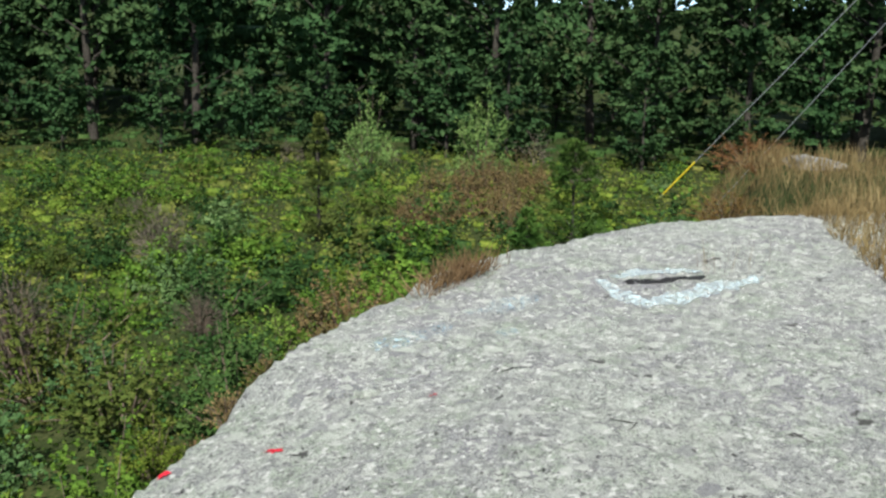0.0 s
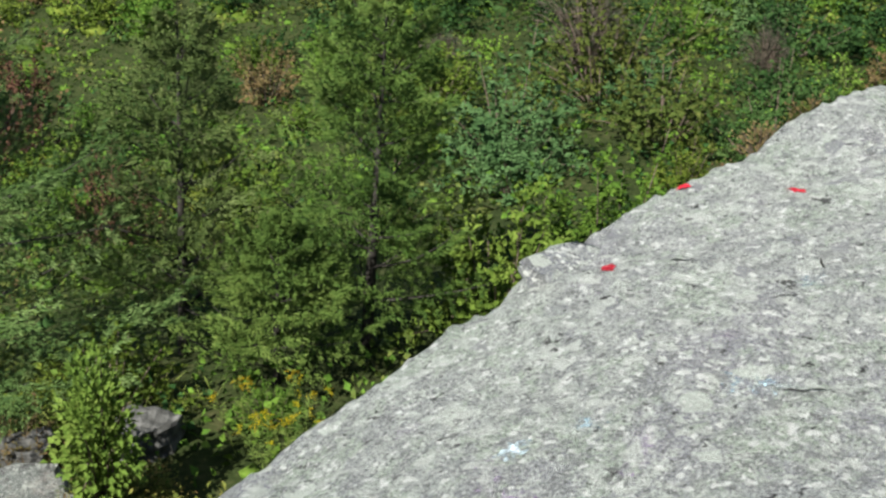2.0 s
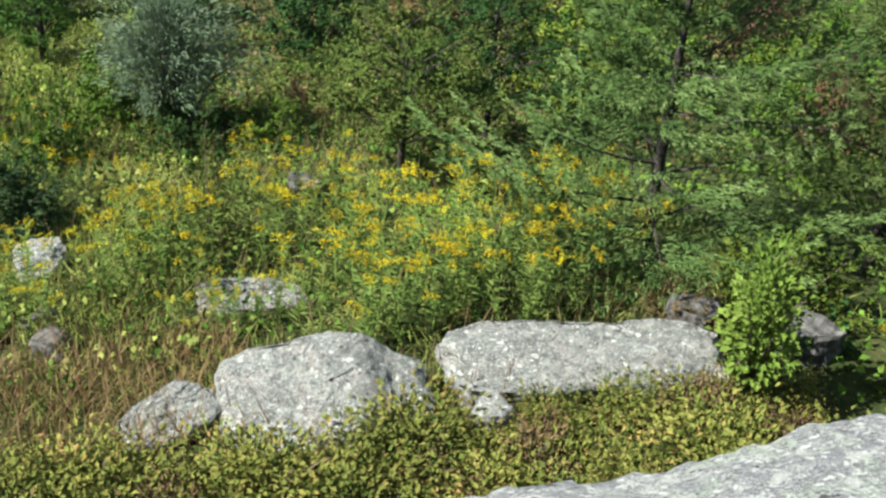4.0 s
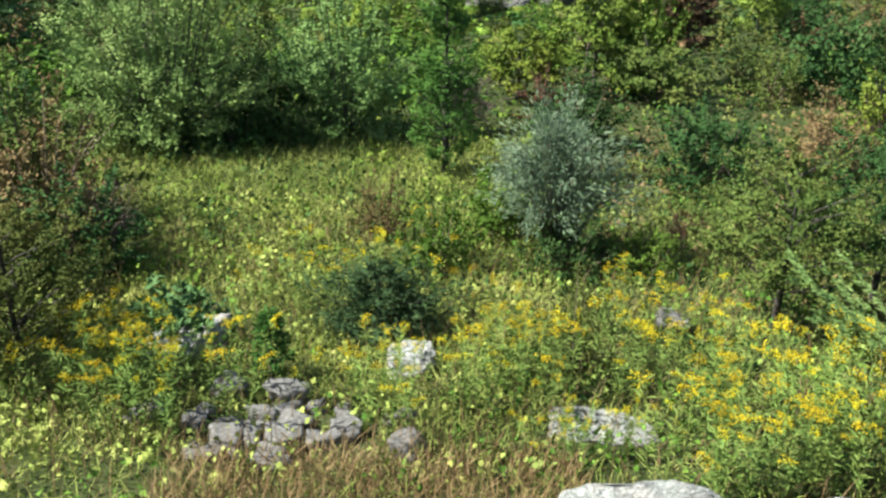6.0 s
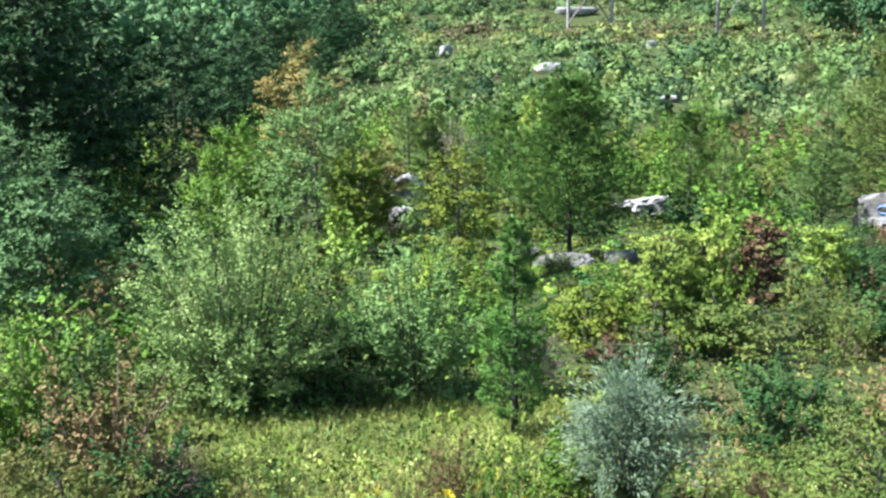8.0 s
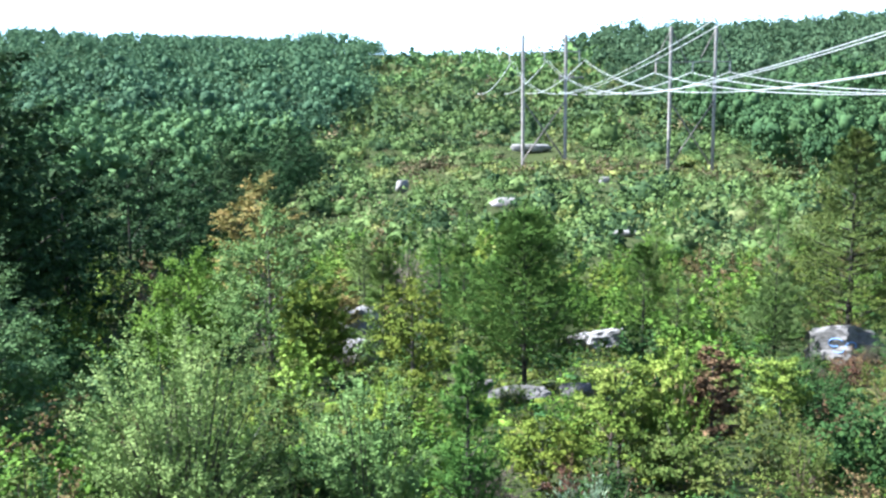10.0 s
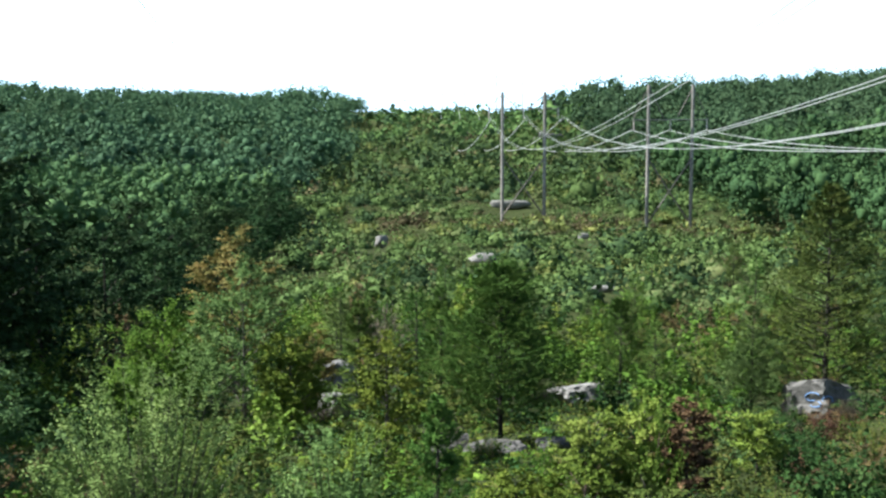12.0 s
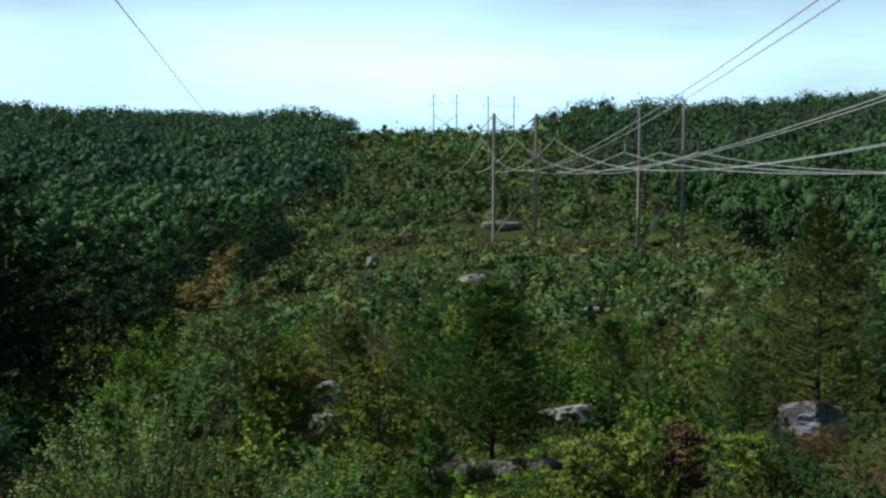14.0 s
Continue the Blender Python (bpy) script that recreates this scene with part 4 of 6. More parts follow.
# trees and shrubs that stand out, nearest first
cedar(4.35, 6.9, 4.0, 3.9, "bluecedar", 1, 76, 800, 0.058, "bluish green red cedar with feathery boughs", rise=0.45, bare=0.02, lean=0.06)
cedar(6.0, 6.1, 2.1, 3.1, "bluecedar", 2, 60, 420, 0.055, "bluish green young cedar beside the slab", rise=0.7, full=0.5)
cedar(6.75, 4.75, 1.9, 3.2, "olivecedar", 3, 70, 560, 0.05, "olive-green cedar with dead twigs", rise=0.7, full=0.45)
cedar(5.85, 4.95, 1.8, 1.5, "olivecedar", 4, 56, 420, 0.048, "low olive-green cedar beside the slab", rise=0.6)
near_shrub("vine", 7.6, 4.0, 1.9, 1.8, 30, 0, "bright yellow-green leafy bush beside the slab")
near_shrub("green", 8.9, 3.6, 1.9, 1.5, 130, 1)
near_shrub("red", 7.75, 8.9, 1.1, 1.6, 10, 0)
near_shrub("red", 9.7, 13.2, 1.8, 2.1, 70, 1, "dark red-brown shrub behind the cedars")
cedar(-0.15, 15.3, 1.35, 3.3, "greencedar", 5, 90, 130, 0.085, "narrow green cedar in the clearing", rise=0.9, full=0.6)
cedar(1.5, 34.5, 5.0, 5.7, "greencedar", 6, 150, 230, 0.15, "broad green cedar on bare rock", rise=0.8, bare=0.14, full=0.55)
cedar(13.9, 42.6, 7.4, 8.7, "darkcedar", 7, 160, 190, 0.17, "tall olive-green cedar behind a painted rock", rise=0.5)
cedar(10.6, 40.4, 3.2, 4.4, "bluecedar", 8, 90, 170, 0.13, "bluish green cedar beside a painted rock", rise=0.7)
cedar(-3.2, 40, 2.6, 4.6, "olivecedar", 9, 80, 80, 0.17, "slim cedar behind shrubs", rise=0.7)
cedar(-0.4, 45, 2.8, 5.0, "greencedar", 10, 80, 80, 0.17, "slim cedar behind shrubs", rise=0.7)
cedar(6.5, 44, 2.8, 4.6, "greencedar", 12, 80, 80, 0.17, "green cedar behind shrubs", rise=0.7)
cedar(28.1, 5.3, 1.2, 3.3, "darkcedar", 13, 60, 170, 0.10, "small spruce standing above the scrub", rise=0.25, name="spruce")
cedar(-1.69, 8.65, 0.55, 0.75, "greencedar", 14, 40, 30, 0.08, "seedling pine among goldenrod", rise=0.9, name="pine")

birch = bough_meshes("birch", 301, 3.7, 4.0, 180, 18, 9, 0.070, 0.45, "birch", wood=GREYBARK, bare=0.17, low=-0.2, shoot=0.12, lift=0.75, inner=16, ragged=0.22)
taken.append((-4.75, 17.0, 1.5))
plant("birch", birch, -4.55, 17.0, 0, 1, "large pale green bushy birch lit by the sun", "tree")
birch = bough_meshes("birch", 302, 2.7, 3.1, 95, 15, 9, 0.075, 0.55, "birch", wood=GREYBARK, low=-0.12, shoot=0.14, lift=0.7, inner=8)
taken.append((-1.75, 17.6, 0.9))
plant("birch", birch, -1.75, 17.6, 0, 1, "pale green bushy birch beside a larger one", "tree")
willow = shrub_meshes("willow_bush", 303, 1.9, 2.1, 240, 44, 0.075, 0.24, "silver", stems=60, start=0.25, upright=1.2, spread=0.03)
taken.append((1.2, 12.3, 0.75))
plant("willow", willow, 1.2, 12.3, 0, 1, "silvery willow shrub with narrow grey-green leaves", "shrub")
juniper = cedar_meshes("juniper", 304, 1.7, 0.85, 80, 110, 0.07, "darkjuniper", rise=0.5, bare=0.0)
plant("juniper", juniper, -0.78, 9.75, 0, 1, "low dark green spreading juniper", "shrub")
taken.append((-0.78, 9.75, 0.5))
milkweed = bough_meshes("milkweed", 305, 1.15, 0.8, 26, 6, 6, 0.12, 0.5, "milk", shoot=0.16, lift=0.5, inner=3)
plant("milkweed", milkweed, -2.72, 9.6, 0, 1, "broad-leaved blue-green weed beside a stone", "plant")
taken.append((-2.72, 9.6, 0.4))
vine = shrub_meshes("vine", 306, 0.66, 1.42, 110, 20, 0.052, 0.75, "creeper", stems=20, start=0.06, upright=1.2, spread=0.05)
plant("vine", vine, 3.84, 4.62, 0, 1, "bright green vine climbing over a sapling", "plant")
near_shrub("yellow", 4.85, 5.75, 1.5, 0.85, 40, 1, "low yellow-green shrub behind a vine")
near_shrub("green", 5.35, 4.55, 0.6, 0.5, 10, 0, "leafy green weed beside the slab")
near_shrub("rust", 4.0, 5.75, 0.8, 0.7, 10, 0, "brown-leaved shrub behind the boulders")
taken.append((3.84, 4.62, 0.3))
maple = bough_meshes("maple", 307, 5.0, 7.2, 84, 14, 9, 0.16, 0.6, "orange", wood=GREYBARK, bare=0.04, low=-0.6, shoot=0.15, flat=0.45, lift=0.3, tree=True)
plant("maple", maple, -9.3, 49, 0, 1, "young maple with orange-tipped crown", "tree")
taken.append((-9.3, 49, 1.8))
for seed, x, y, w, h, kind, label in ((308, -6.6, 36.2, 5.0, 5.6, "birch", "young maple with pale sage-green crown"), (312, -9.4, 37.5, 4.4, 4.2, "green", "young leafy tree with a broad green crown"), (313, -4.9, 35.2, 2.6, 3.6, "yellow", "young maple with yellowing leaves")):
    maple = bough_meshes("maple", seed, w, h, 80, 17, 9, 0.105, 0.6, kind, wood=GREYBARK, bare=0.02, low=-0.6, shoot=0.14, lift=0.5, tree=True)
    plant("maple", maple, x, y, 0, 1, label, "tree")
    taken.append((x, y, w * 0.34))
maple = bough_meshes("maple", 309, 2.5, 3.9, 60, 13, 8, 0.10, 0.6, "yellow", wood=GREYBARK, bare=0.04, low=-0.6, shoot=0.17, flat=0.4, lift=0.2, tree=True)
plant("maple", maple, -1.7, 30.5, 0, 1, "slender young maple with yellowing leaves", "tree")
taken.append((-1.7, 30.5, 1.0))
for seed, x, y, w, h in ((310, -9.6, 21.6, 3.6, 3.6), (314, -12.8, 27.5, 5.0, 4.6)):
    oak_tree = bough_meshes("oak", seed, w, h, 80, 14, 8, 0.115, 0.6, "milk", wood=GREYBARK, bare=0.0, low=-0.35, shoot=0.15, flat=0.5, lift=0.15, tree=True, inner=10)
    plant("oak", oak_tree, x, y, 0, 1, "bushy green oak at the edge of the woods", "tree")
    taken.append((x, y, w * 0.35))
sumac = bough_meshes("sumac", 311, 2.6, 1.7, 26, 10, 9, 0.12, 0.45, "yellow", bare=0.25, shoot=0.2, flat=0.2, lift=0.1, tree=True, inner=0)
plant("sumac", sumac, 2.5, 20.9, 0, 1, "layered sumac shrub turning yellow and brown", "shrub")
taken.append((2.5, 20.9, 1.0))

for seed, x, y, w, h, kind, flat, label in (
    (321, 2.75, 21.6, 1.9, 2.5, "creeper", 0.6, "bright yellow-green shrub behind sumac"), (322, 3.7, 21.9, 1.6, 2.9, "creeper", 0.6, "tall yellow-green shrub hung with vines"),
    (323, 4.5, 21.5, 1.2, 2.8, "redleaf", 0.5, "red-brown young maple turning colour"), (324, 1.2, 20.6, 2.0, 1.5, "yellow", 0.3, "layered shrub turning yellow"),
    (325, 3.6, 20.3, 2.4, 1.2, "olive", 0.25, "layered brown-tipped sumac over dark shade"), (326, -1.6, 22.3, 2.0, 2.0, "yellow", 0.7, "yellow-green shrub beside birches"),
    (327, 7.4, 27.5, 1.6, 1.9, "creeper", 0.7, "bright green shrub under a painted rock"), (328, -5.3, 43.8, 2.7, 3.4, "orange", 0.4, "small orange-brown maple with a grey stem"),
):
    bush = bough_meshes("shrub", seed, w, h, 46, 11, 7, 0.085 if y < 30 else 0.12, 0.62, kind, wood=GREYBARK, bare=0.12, low=-0.5, shoot=0.17, flat=flat, lift=0.3, tree=True)
    plant("shrub", bush, x, y, seed * 31, 1, label, "shrub")
    taken.append((x, y, w * 0.4))
near_shrub("olive", 5.9, 20.4, 1.8, 1.6, 40, 0)
for x, y, w, h, kind in ((8.2, 27.4, 2.2, 1.5, "dark"), (9.9, 27.0, 2.0, 1.3, "rust"), (9.1, 29.5, 2.4, 1.6, "dark"), (11.2, 30.5, 2.6, 1.5, "olive"), (9.4, 33.2, 2.6, 1.6, "dark"), (10.6, 36.6, 2.0, 1.3, "dark"), (12.6, 36.9, 2.2, 0.9, "rust"), (13.6, 37.6, 2.2, 1.2, "dark"), (8.9, 24.6, 2.2, 1.3, "dark"), (10.4, 25.4, 2.0, 1.2, "rust"), (11.4, 34.6, 2.2, 1.2, "red")):
    near_shrub(kind, x, y, w, h, x * 40, 0)
near_shrub("vine", 3.75, 21.3, 1.4, 3.1, 50, 1)
near_shrub("grey", -4.2, 11.9, 1.3, 1.2, 15, 0, "grey-brown half-dead shrub with bare twigs")
near_shrub("dark", -7.0, 12.2, 2.2, 2.0, 15, 0)
near_shrub("rust", -5.0, 12.2, 2.2, 2.5, 75, 1)
near_shrub("olive", -5.5, 13.2, 3.0, 3.0, 0, 0, "brown-green shrub with bare twigs showing")
near_shrub("dark", -4.25, 11.3, 1.9, 1.6, 40, 1, "dark green shrub with bare twigs on one side")
near_shrub("dark", -5.4, 10.9, 2.0, 1.7, 100, 0)
near_shrub("green", -6.4, 13.4, 2.0, 2.6, 90, 1)
# Four dark-leaved shrubs added to stand for the shaded hollow below the birches.
near_shrub("dark", -3.2, 17.9, 2.0, 2.2, 0, 0)
near_shrub("dark", -3.4, 16.6, 1.5, 1.1, 60, 1)
near_shrub("dark", -4.3, 16.3, 1.3, 0.9, 10, 0)
near_shrub("dark", -2.5, 16.6, 1.0, 0.9, 60, 1)
near_shrub("dark", 1.3, 11.7, 1.3, 1.0, 30, 0)
near_shrub("rust", -4.3, 11.6, 1.6, 1.6, 40, 0)
for seed, x, y, w, h, kind, label in ((331, 3.25, 10.1, 2.3, 2.0, "olive", "olive-green leafy shrub on dark stems in the clearing"), (332, 4.5, 10.8, 2.2, 2.2, "dark", "dark green shrub on dark stems in the clearing"), (333, -3.9, 8.5, 2.2, 1.9, "olive", "olive bush with yellowing leaves beside goldenrod"), (334, -4.9, 9.2, 2.0, 1.7, "orange", "bush with orange-tipped leaves beside goldenrod")):
    bush = bough_meshes("shrub", seed, w, h, 84, 13, 9, 0.047, 0.58, kind, wood=BARK, bare=0.06, low=-0.4, shoot=0.13, lift=0.45, tree=True)
    plant("shrub", bush, x, y, seed * 31, 1, label, "shrub")
    taken.append((x, y, w * 0.38))
near_shrub("olive", 1.05, 8.9, 0.85, 1.25, 60, 1, "small brownish shrub among goldenrod")
near_shrub("green", -0.23, 11.7, 1.0, 1.4, 60, 0)
near_shrub("rust", -0.95, 12.8, 0.9, 1.2, 20, 1, "grey-brown half-bare shrub in the clearing")
near_shrub("dark", 3.6, 15.1, 2.3, 1.6, 20, 0)
near_shrub("rust", 5.4, 15.6, 2.0, 1.5, 120, 1)
near_shrub("green", 0.5, 12.9, 1.2, 1.1, 30, 1)
near_shrub("green", 2.2, 11.6, 1.1, 0.9, 30, 0)
near_shrub("red", 2.9, 12.9, 0.7, 0.6, 30, 0)

for x, y, w, h, a in ((13.2, -2.2, 1.3, 0.45, 0), (14.8, -2.7, 1.5, 0.55, 60), (12.2, -1.7, 1.1, 0.4, 120), (16.6, -3.0, 1.7, 0.6, 30)):
    near_shrub("fern", x, y, w, h, a, int(a / 60), "orange-brown low shrub in dry grass")
cedar(22.0, -0.75, 2.3, 3.2, "greencedar", 15, 70, 120, 0.11, "dark green young pine beyond the slab", rise=0.5, name="pine", full=0.6)
cedar(20.8, 0.1, 1.4, 1.9, "greencedar", 16, 60, 100, 0.10, "dark green young pine beyond the slab", rise=0.5, name="pine")
near_shrub("birch", 41.0, 1.9, 2.9, 3.2, 0, 1, "round green bush at the foot of the woods")
near_shrub("birch", 41.0, 6.0, 2.4, 3.4, 0, 0, "round green bush at the foot of the woods")

patchy = np.random.default_rng(12)
for cx, cy, rx, ry, count in ((34.0, 1.7, 4.5, 1.7, 18), (16.5, 2.8, 1.0, 0.4, 2)):
    for _ in range(count):
        x, y = cx + patchy.uniform(-1, 1) * rx, cy + patchy.uniform(-1, 1) * ry
        s = patchy.uniform(0.7, 1.05)
        plant("shrub", MID["rust"][patchy.integers(0, 3)], x, y, patchy.uniform(0, 360), s, "low rust-brown shrub among dry weeds", "shrub", squash=1.1)
        taken.append((x, y, 0.45))
SIGHTS = ((12.2, 39.4, 1.5), (5.1, 46.5, 1.3), (-4.7, 46.5, 1.0), (-4.3, 42.0, 0.9), (1.3, 31.5, 1.2))
for x, y, r in SIGHTS:
    for k in (0.82, 0.87, 0.92, 0.96, 1.0):
        taken.append((x * k, y * k, r))

# scrub that fills the clearing
fill = np.random.default_rng(11)


JOINED = {}


def scrub(az0, az1, r0, r1, gap, mix, grow=1.0, near_to=0.0, apart=20.0):
    """Shrubs over a sector of the clearing: degrees from +y (left is positive), metres from the slab."""
    kinds, odds = [k for k, _ in mix], np.array([o for _, o in mix], float)
    r = r0
    while r < r1:
        step_a = math.degrees(gap * (1 + r * 0.008) / r)
        a = az0 + fill.uniform(0, step_a)
        while a < az1:
            rr, aa = r + fill.uniform(-0.4, 0.4) * gap, radians(a + fill.uniform(-0.3, 0.3) * step_a)
            x, y = -rr * math.sin(aa), rr * math.cos(aa)
            hummock = float(wave(x, y, 0.95, 7.0))
            size = grow * fill.uniform(0.6, 1.25) * (1.0 + 0.5 * hummock)
            field = wave(x, y, 0.55, 5.0) * 1.0 + fill.normal() * 0.7
            order = np.cumsum(odds / odds.sum())
            kind = kinds[min(int(np.searchsorted(order, 1 / (1 + math.exp(-2.2 * field)))), len(kinds) - 1)]
            odd = fill.uniform()
            kind = "grey" if odd < 0.045 else "rust" if odd < 0.07 else "vine" if odd < 0.10 else "milk" if odd < 0.14 else kind
            if (hummock > -0.62 or rr > 46) and free(x, y, 0.45 * size) and float(slab_z(x, y)) < float(ground_z(x, y)) - 0.1:
                parts = (NEAR if rr < near_to else MID if rr < 25 else LOW)[kind][fill.integers(0, 2)]
                turn, sq = fill.uniform(0, 360), fill.uniform(0.75, 1.1)
                if rr < apart:
                    plant("shrub", parts, x, y, turn, size * 0.95, WORDS[kind], "shrub", squash=sq)
                else:
                    m = np.array(pose(x, y, float(ground_z(x, y)) - 0.02, 0, 0, turn) @ Matrix.Diagonal((size * 0.95, size * 0.95, size * 0.95 * sq, 1)))
                    JOINED.setdefault(kind, []).append((parts[1][1], m))
            a += step_a
        r += gap * 0.85 * (1 + r * 0.008)


FIELD = [("dark", 2.6), ("green", 4.5), ("yellow", 0.8), ("olive", 1.4)]
scrub(-97, -62, 8.6, 26, 1.45, FIELD, 0.95, 13.5)
scrub(-97, -62, 26, 45, 2.0, [("dark", 2.8), ("green", 3.5), ("olive", 1.8), ("yellow", 0.5)], 0.9, 13.5)
scrub(-62, -38, 7.8, 46, 1.5, [("dark", 1.5), ("green", 4.5), ("yellow", 1.0), ("olive", 1.2)], 1.0, 13)
scrub(-38, -20, 10.5, 34, 1.6, [("green", 2), ("olive", 2), ("yellow", 2), ("red", 0.7)], 1.0, 15)
scrub(-24, -6, 16.5, 34, 1.75, [("dark", 3.0), ("olive", 1.8), ("rust", 1.2), ("red", 1.0)], 1.15, 19)
scrub(-6, 12, 18.5, 34, 1.75, [("dark", 1.0), ("green", 2.5), ("birch", 1.2), ("yellow", 0.9), ("olive", 1.6)], 1.2, 19)
scrub(12, 30, 12.5, 34, 1.75, [("dark", 2.2), ("green", 2.0), ("olive", 1.6), ("rust", 0.9)], 1.25, 19)
scrub(-24, -7, 34, 60, 2.1, [("dark", 2.5), ("green", 2), ("olive", 2), ("rust", 0.6)], 1.6)
scrub(-24, -7, 60, 84, 2.1, [("dark", 1.2), ("green", 3), ("olive", 2), ("yellow", 1.2), ("rust", 0.5)], 1.75)
scrub(-7, 24, 34, 84, 2.1, [("dark", 1.2), ("green", 3), ("olive", 2), ("yellow", 1.2), ("rust", 0.5)], 1.75)


CEDARS = [cedar_meshes("cedar", 330 + j, 2.4 + 0.4 * j, 4.0 + 0.5 * j, 56, 46, 0.20, k, rise=0.7, full=0.55) for j, k in enumerate(("greencedar", "olivecedar", "bluecedar", "greencedar"))]
for _ in range(34):
    y = fill.uniform(46, 110)
    x = fill.uniform(-0.16, 0.36) * y + 1
    if x > -15 and free(x, y, 0.9):
        taken.append((x, y, 0.9))
        plant("cedar", CEDARS[fill.integers(0, 4)], x, y, fill.uniform(0, 360), fill.uniform(0.5, 0.95), "young cedar rising out of the scrub", "tree", "cedars in the clearing")


def join_scrub():
    """The scrub past the nearest few hundred shrubs, one mesh for each kind."""
    for kind, items in JOINED.items():
        pieces = []
        for me, m in items:
            v = np.empty(len(me.vertices) * 3, dtype=np.float32)
            me.vertices.foreach_get("co", v)
            v = v.reshape(-1, 3) @ m[:3, :3].T + m[:3, 3]
            f = np.empty(len(me.loops), dtype=np.int32)
            me.loops.foreach_get("vertex_index", f)
            pieces.append((v, f.reshape(-1, 4)))
        v, f = join(pieces)
        tagged(new("scrub", mesh_np("scrub", v, f, LEAF[kind], True)), f"dense {kind} scrub over the clearing", "shrubs", kind="stuff")


for x, y, r in SIGHTS:
    for _ in range(7):
        a, k = fill.uniform(0, 6.28), fill.uniform(0.9, 1.35)
        kind = ("dark", "grey", "olive", "green")[fill.integers(0, 4)]
        px, py = x * 0.95 + math.cos(a) * r * k, y * 0.95 + math.sin(a) * r * k
        plant("shrub", MID[kind][fill.integers(0, 2)], px, py, fill.uniform(0, 360), fill.uniform(0.4, 0.7), WORDS[kind], "shrub")

join_scrub()


def low_cover(az0, az1, r0, r1, gap, kinds, seed):
    """A low tangle of leaves that hides the earth between the shrubs."""
    rng = np.random.default_rng(seed)
    pts = []
    r = r0
    while r < r1:
        da = math.degrees(gap / r)
        for a in np.arange(az0, az1, da):
            t = radians(a + rng.uniform(-0.5, 0.5) * da)
            rr = r + rng.uniform(-0.5, 0.5) * gap
            pts.append((-rr * math.sin(t), rr * math.cos(t)))
        r += gap
    pts = np.array(pts)
    keep = slab_z(pts[:, 0], pts[:, 1]) < ground_z(pts[:, 0], pts[:, 1]) - 0.2
    pts = pts[keep]
    pick = rng.integers(0, len(kinds), len(pts))
    for i, kind in enumerate(kinds):
        q = pts[pick == i]
        s = rng.uniform(0.6, 1.2, len(q)) * gap
        c = np.stack([q[:, 0], q[:, 1], ground_z(q[:, 0], q[:, 1])], -1)
        tuft_field("undergrowth", f"low {kind} tangle of weeds and creepers", "undergrowth", c, np.stack([s, s, s * rng.uniform(0.3, 0.75, len(q))], -1), 48 if gap < 0.8 else 46, np.full(len(q), 0.062 if gap < 0.6 else 0.075 if gap < 0.8 else 0.095), kind, seed + i, True, core_n=1, core_size=0.2 if gap < 0.8 else 0.36)


def plant_cover():
    low_cover(-97, -38, 6.5, 22, 0.68, ("green", "dark", "green", "olive"), 901)
    low_cover(-98, -38, 22, 47, 0.95, ("green", "yellow", "olive", "dark"), 905)
    low_cover(-40, -20, 7.5, 12, 0.55, ("green", "olive", "dark"), 921)
    low_cover(-98, -40, 48, 66, 1.7, ("dark", "dark"), 925)
    low_cover(-38, -5, 11.5, 24, 0.75, ("green", "olive", "dark", "rust"), 909)
    low_cover(-5, 30, 11.5, 24, 0.75, ("green", "yellow", "olive", "dark"), 929)
    low_cover(-22, -4, 6.6, 14.5, 0.55, ("green", "olive", "herb", "dark"), 937)
    low_cover(-4, 32, 6.6, 14.5, 0.55, ("herb", "herb", "herb", "green"), 917)
    low_cover(-26, -7, 24, 46, 1.0, ("dark", "olive", "rust", "dark"), 913)
    low_cover(-7, 28, 24, 46, 1.0, ("green", "yellow", "olive", "dark"), 933)

# ---------- woods ----------
OAKS = [bough_meshes("oak", 400 + j, 7.2 + j * 0.7, 13.0 + j, 34, 11, 6, 0.38, 0.75, "oak", wood=BARK, bare=0.03 + 0.03 * j, low=-0.95, shoot=0.15, flat=0.4, lift=0.15, tree=True, inner=16, ragged=0.45) for j in range(4)]
UNDER = [bough_meshes("oak", 420 + j, 4.6, 5.4 + j, 26, 10, 6, 0.28, 0.75, "oak", wood=BARK, bare=0.02, low=-0.8, shoot=0.17, flat=0.4, lift=0.1, tree=True, inner=12, ragged=0.4) for j in range(3)]
ROUND = [bough_meshes("oak", 440 + j, 7.4 + 0.5 * j, 9.4 + 0.9 * j, 46, 12, 7, 0.30, 0.75, "oak", wood=BARK, bare=0.0, low=-0.85, shoot=0.14, flat=0.6, lift=0.35, tree=True, inner=12, ragged=0.34) for j in range(3)]
wood = np.random.default_rng(21)


def oak(x, y, scale=1.0, under=False, round_crown=False):
    parts = ROUND[wood.integers(0, 3)] if round_crown else UNDER[wood.integers(0, 3)] if under else OAKS[wood.integers(0, 4)]
    plant("oak", parts, x, y, wood.uniform(0, 360), scale * wood.uniform(0.85, 1.15), "dark green oak at the edge of the woods" if not under else "young dark green oak under taller trees", "tree", "woods along the clearing")


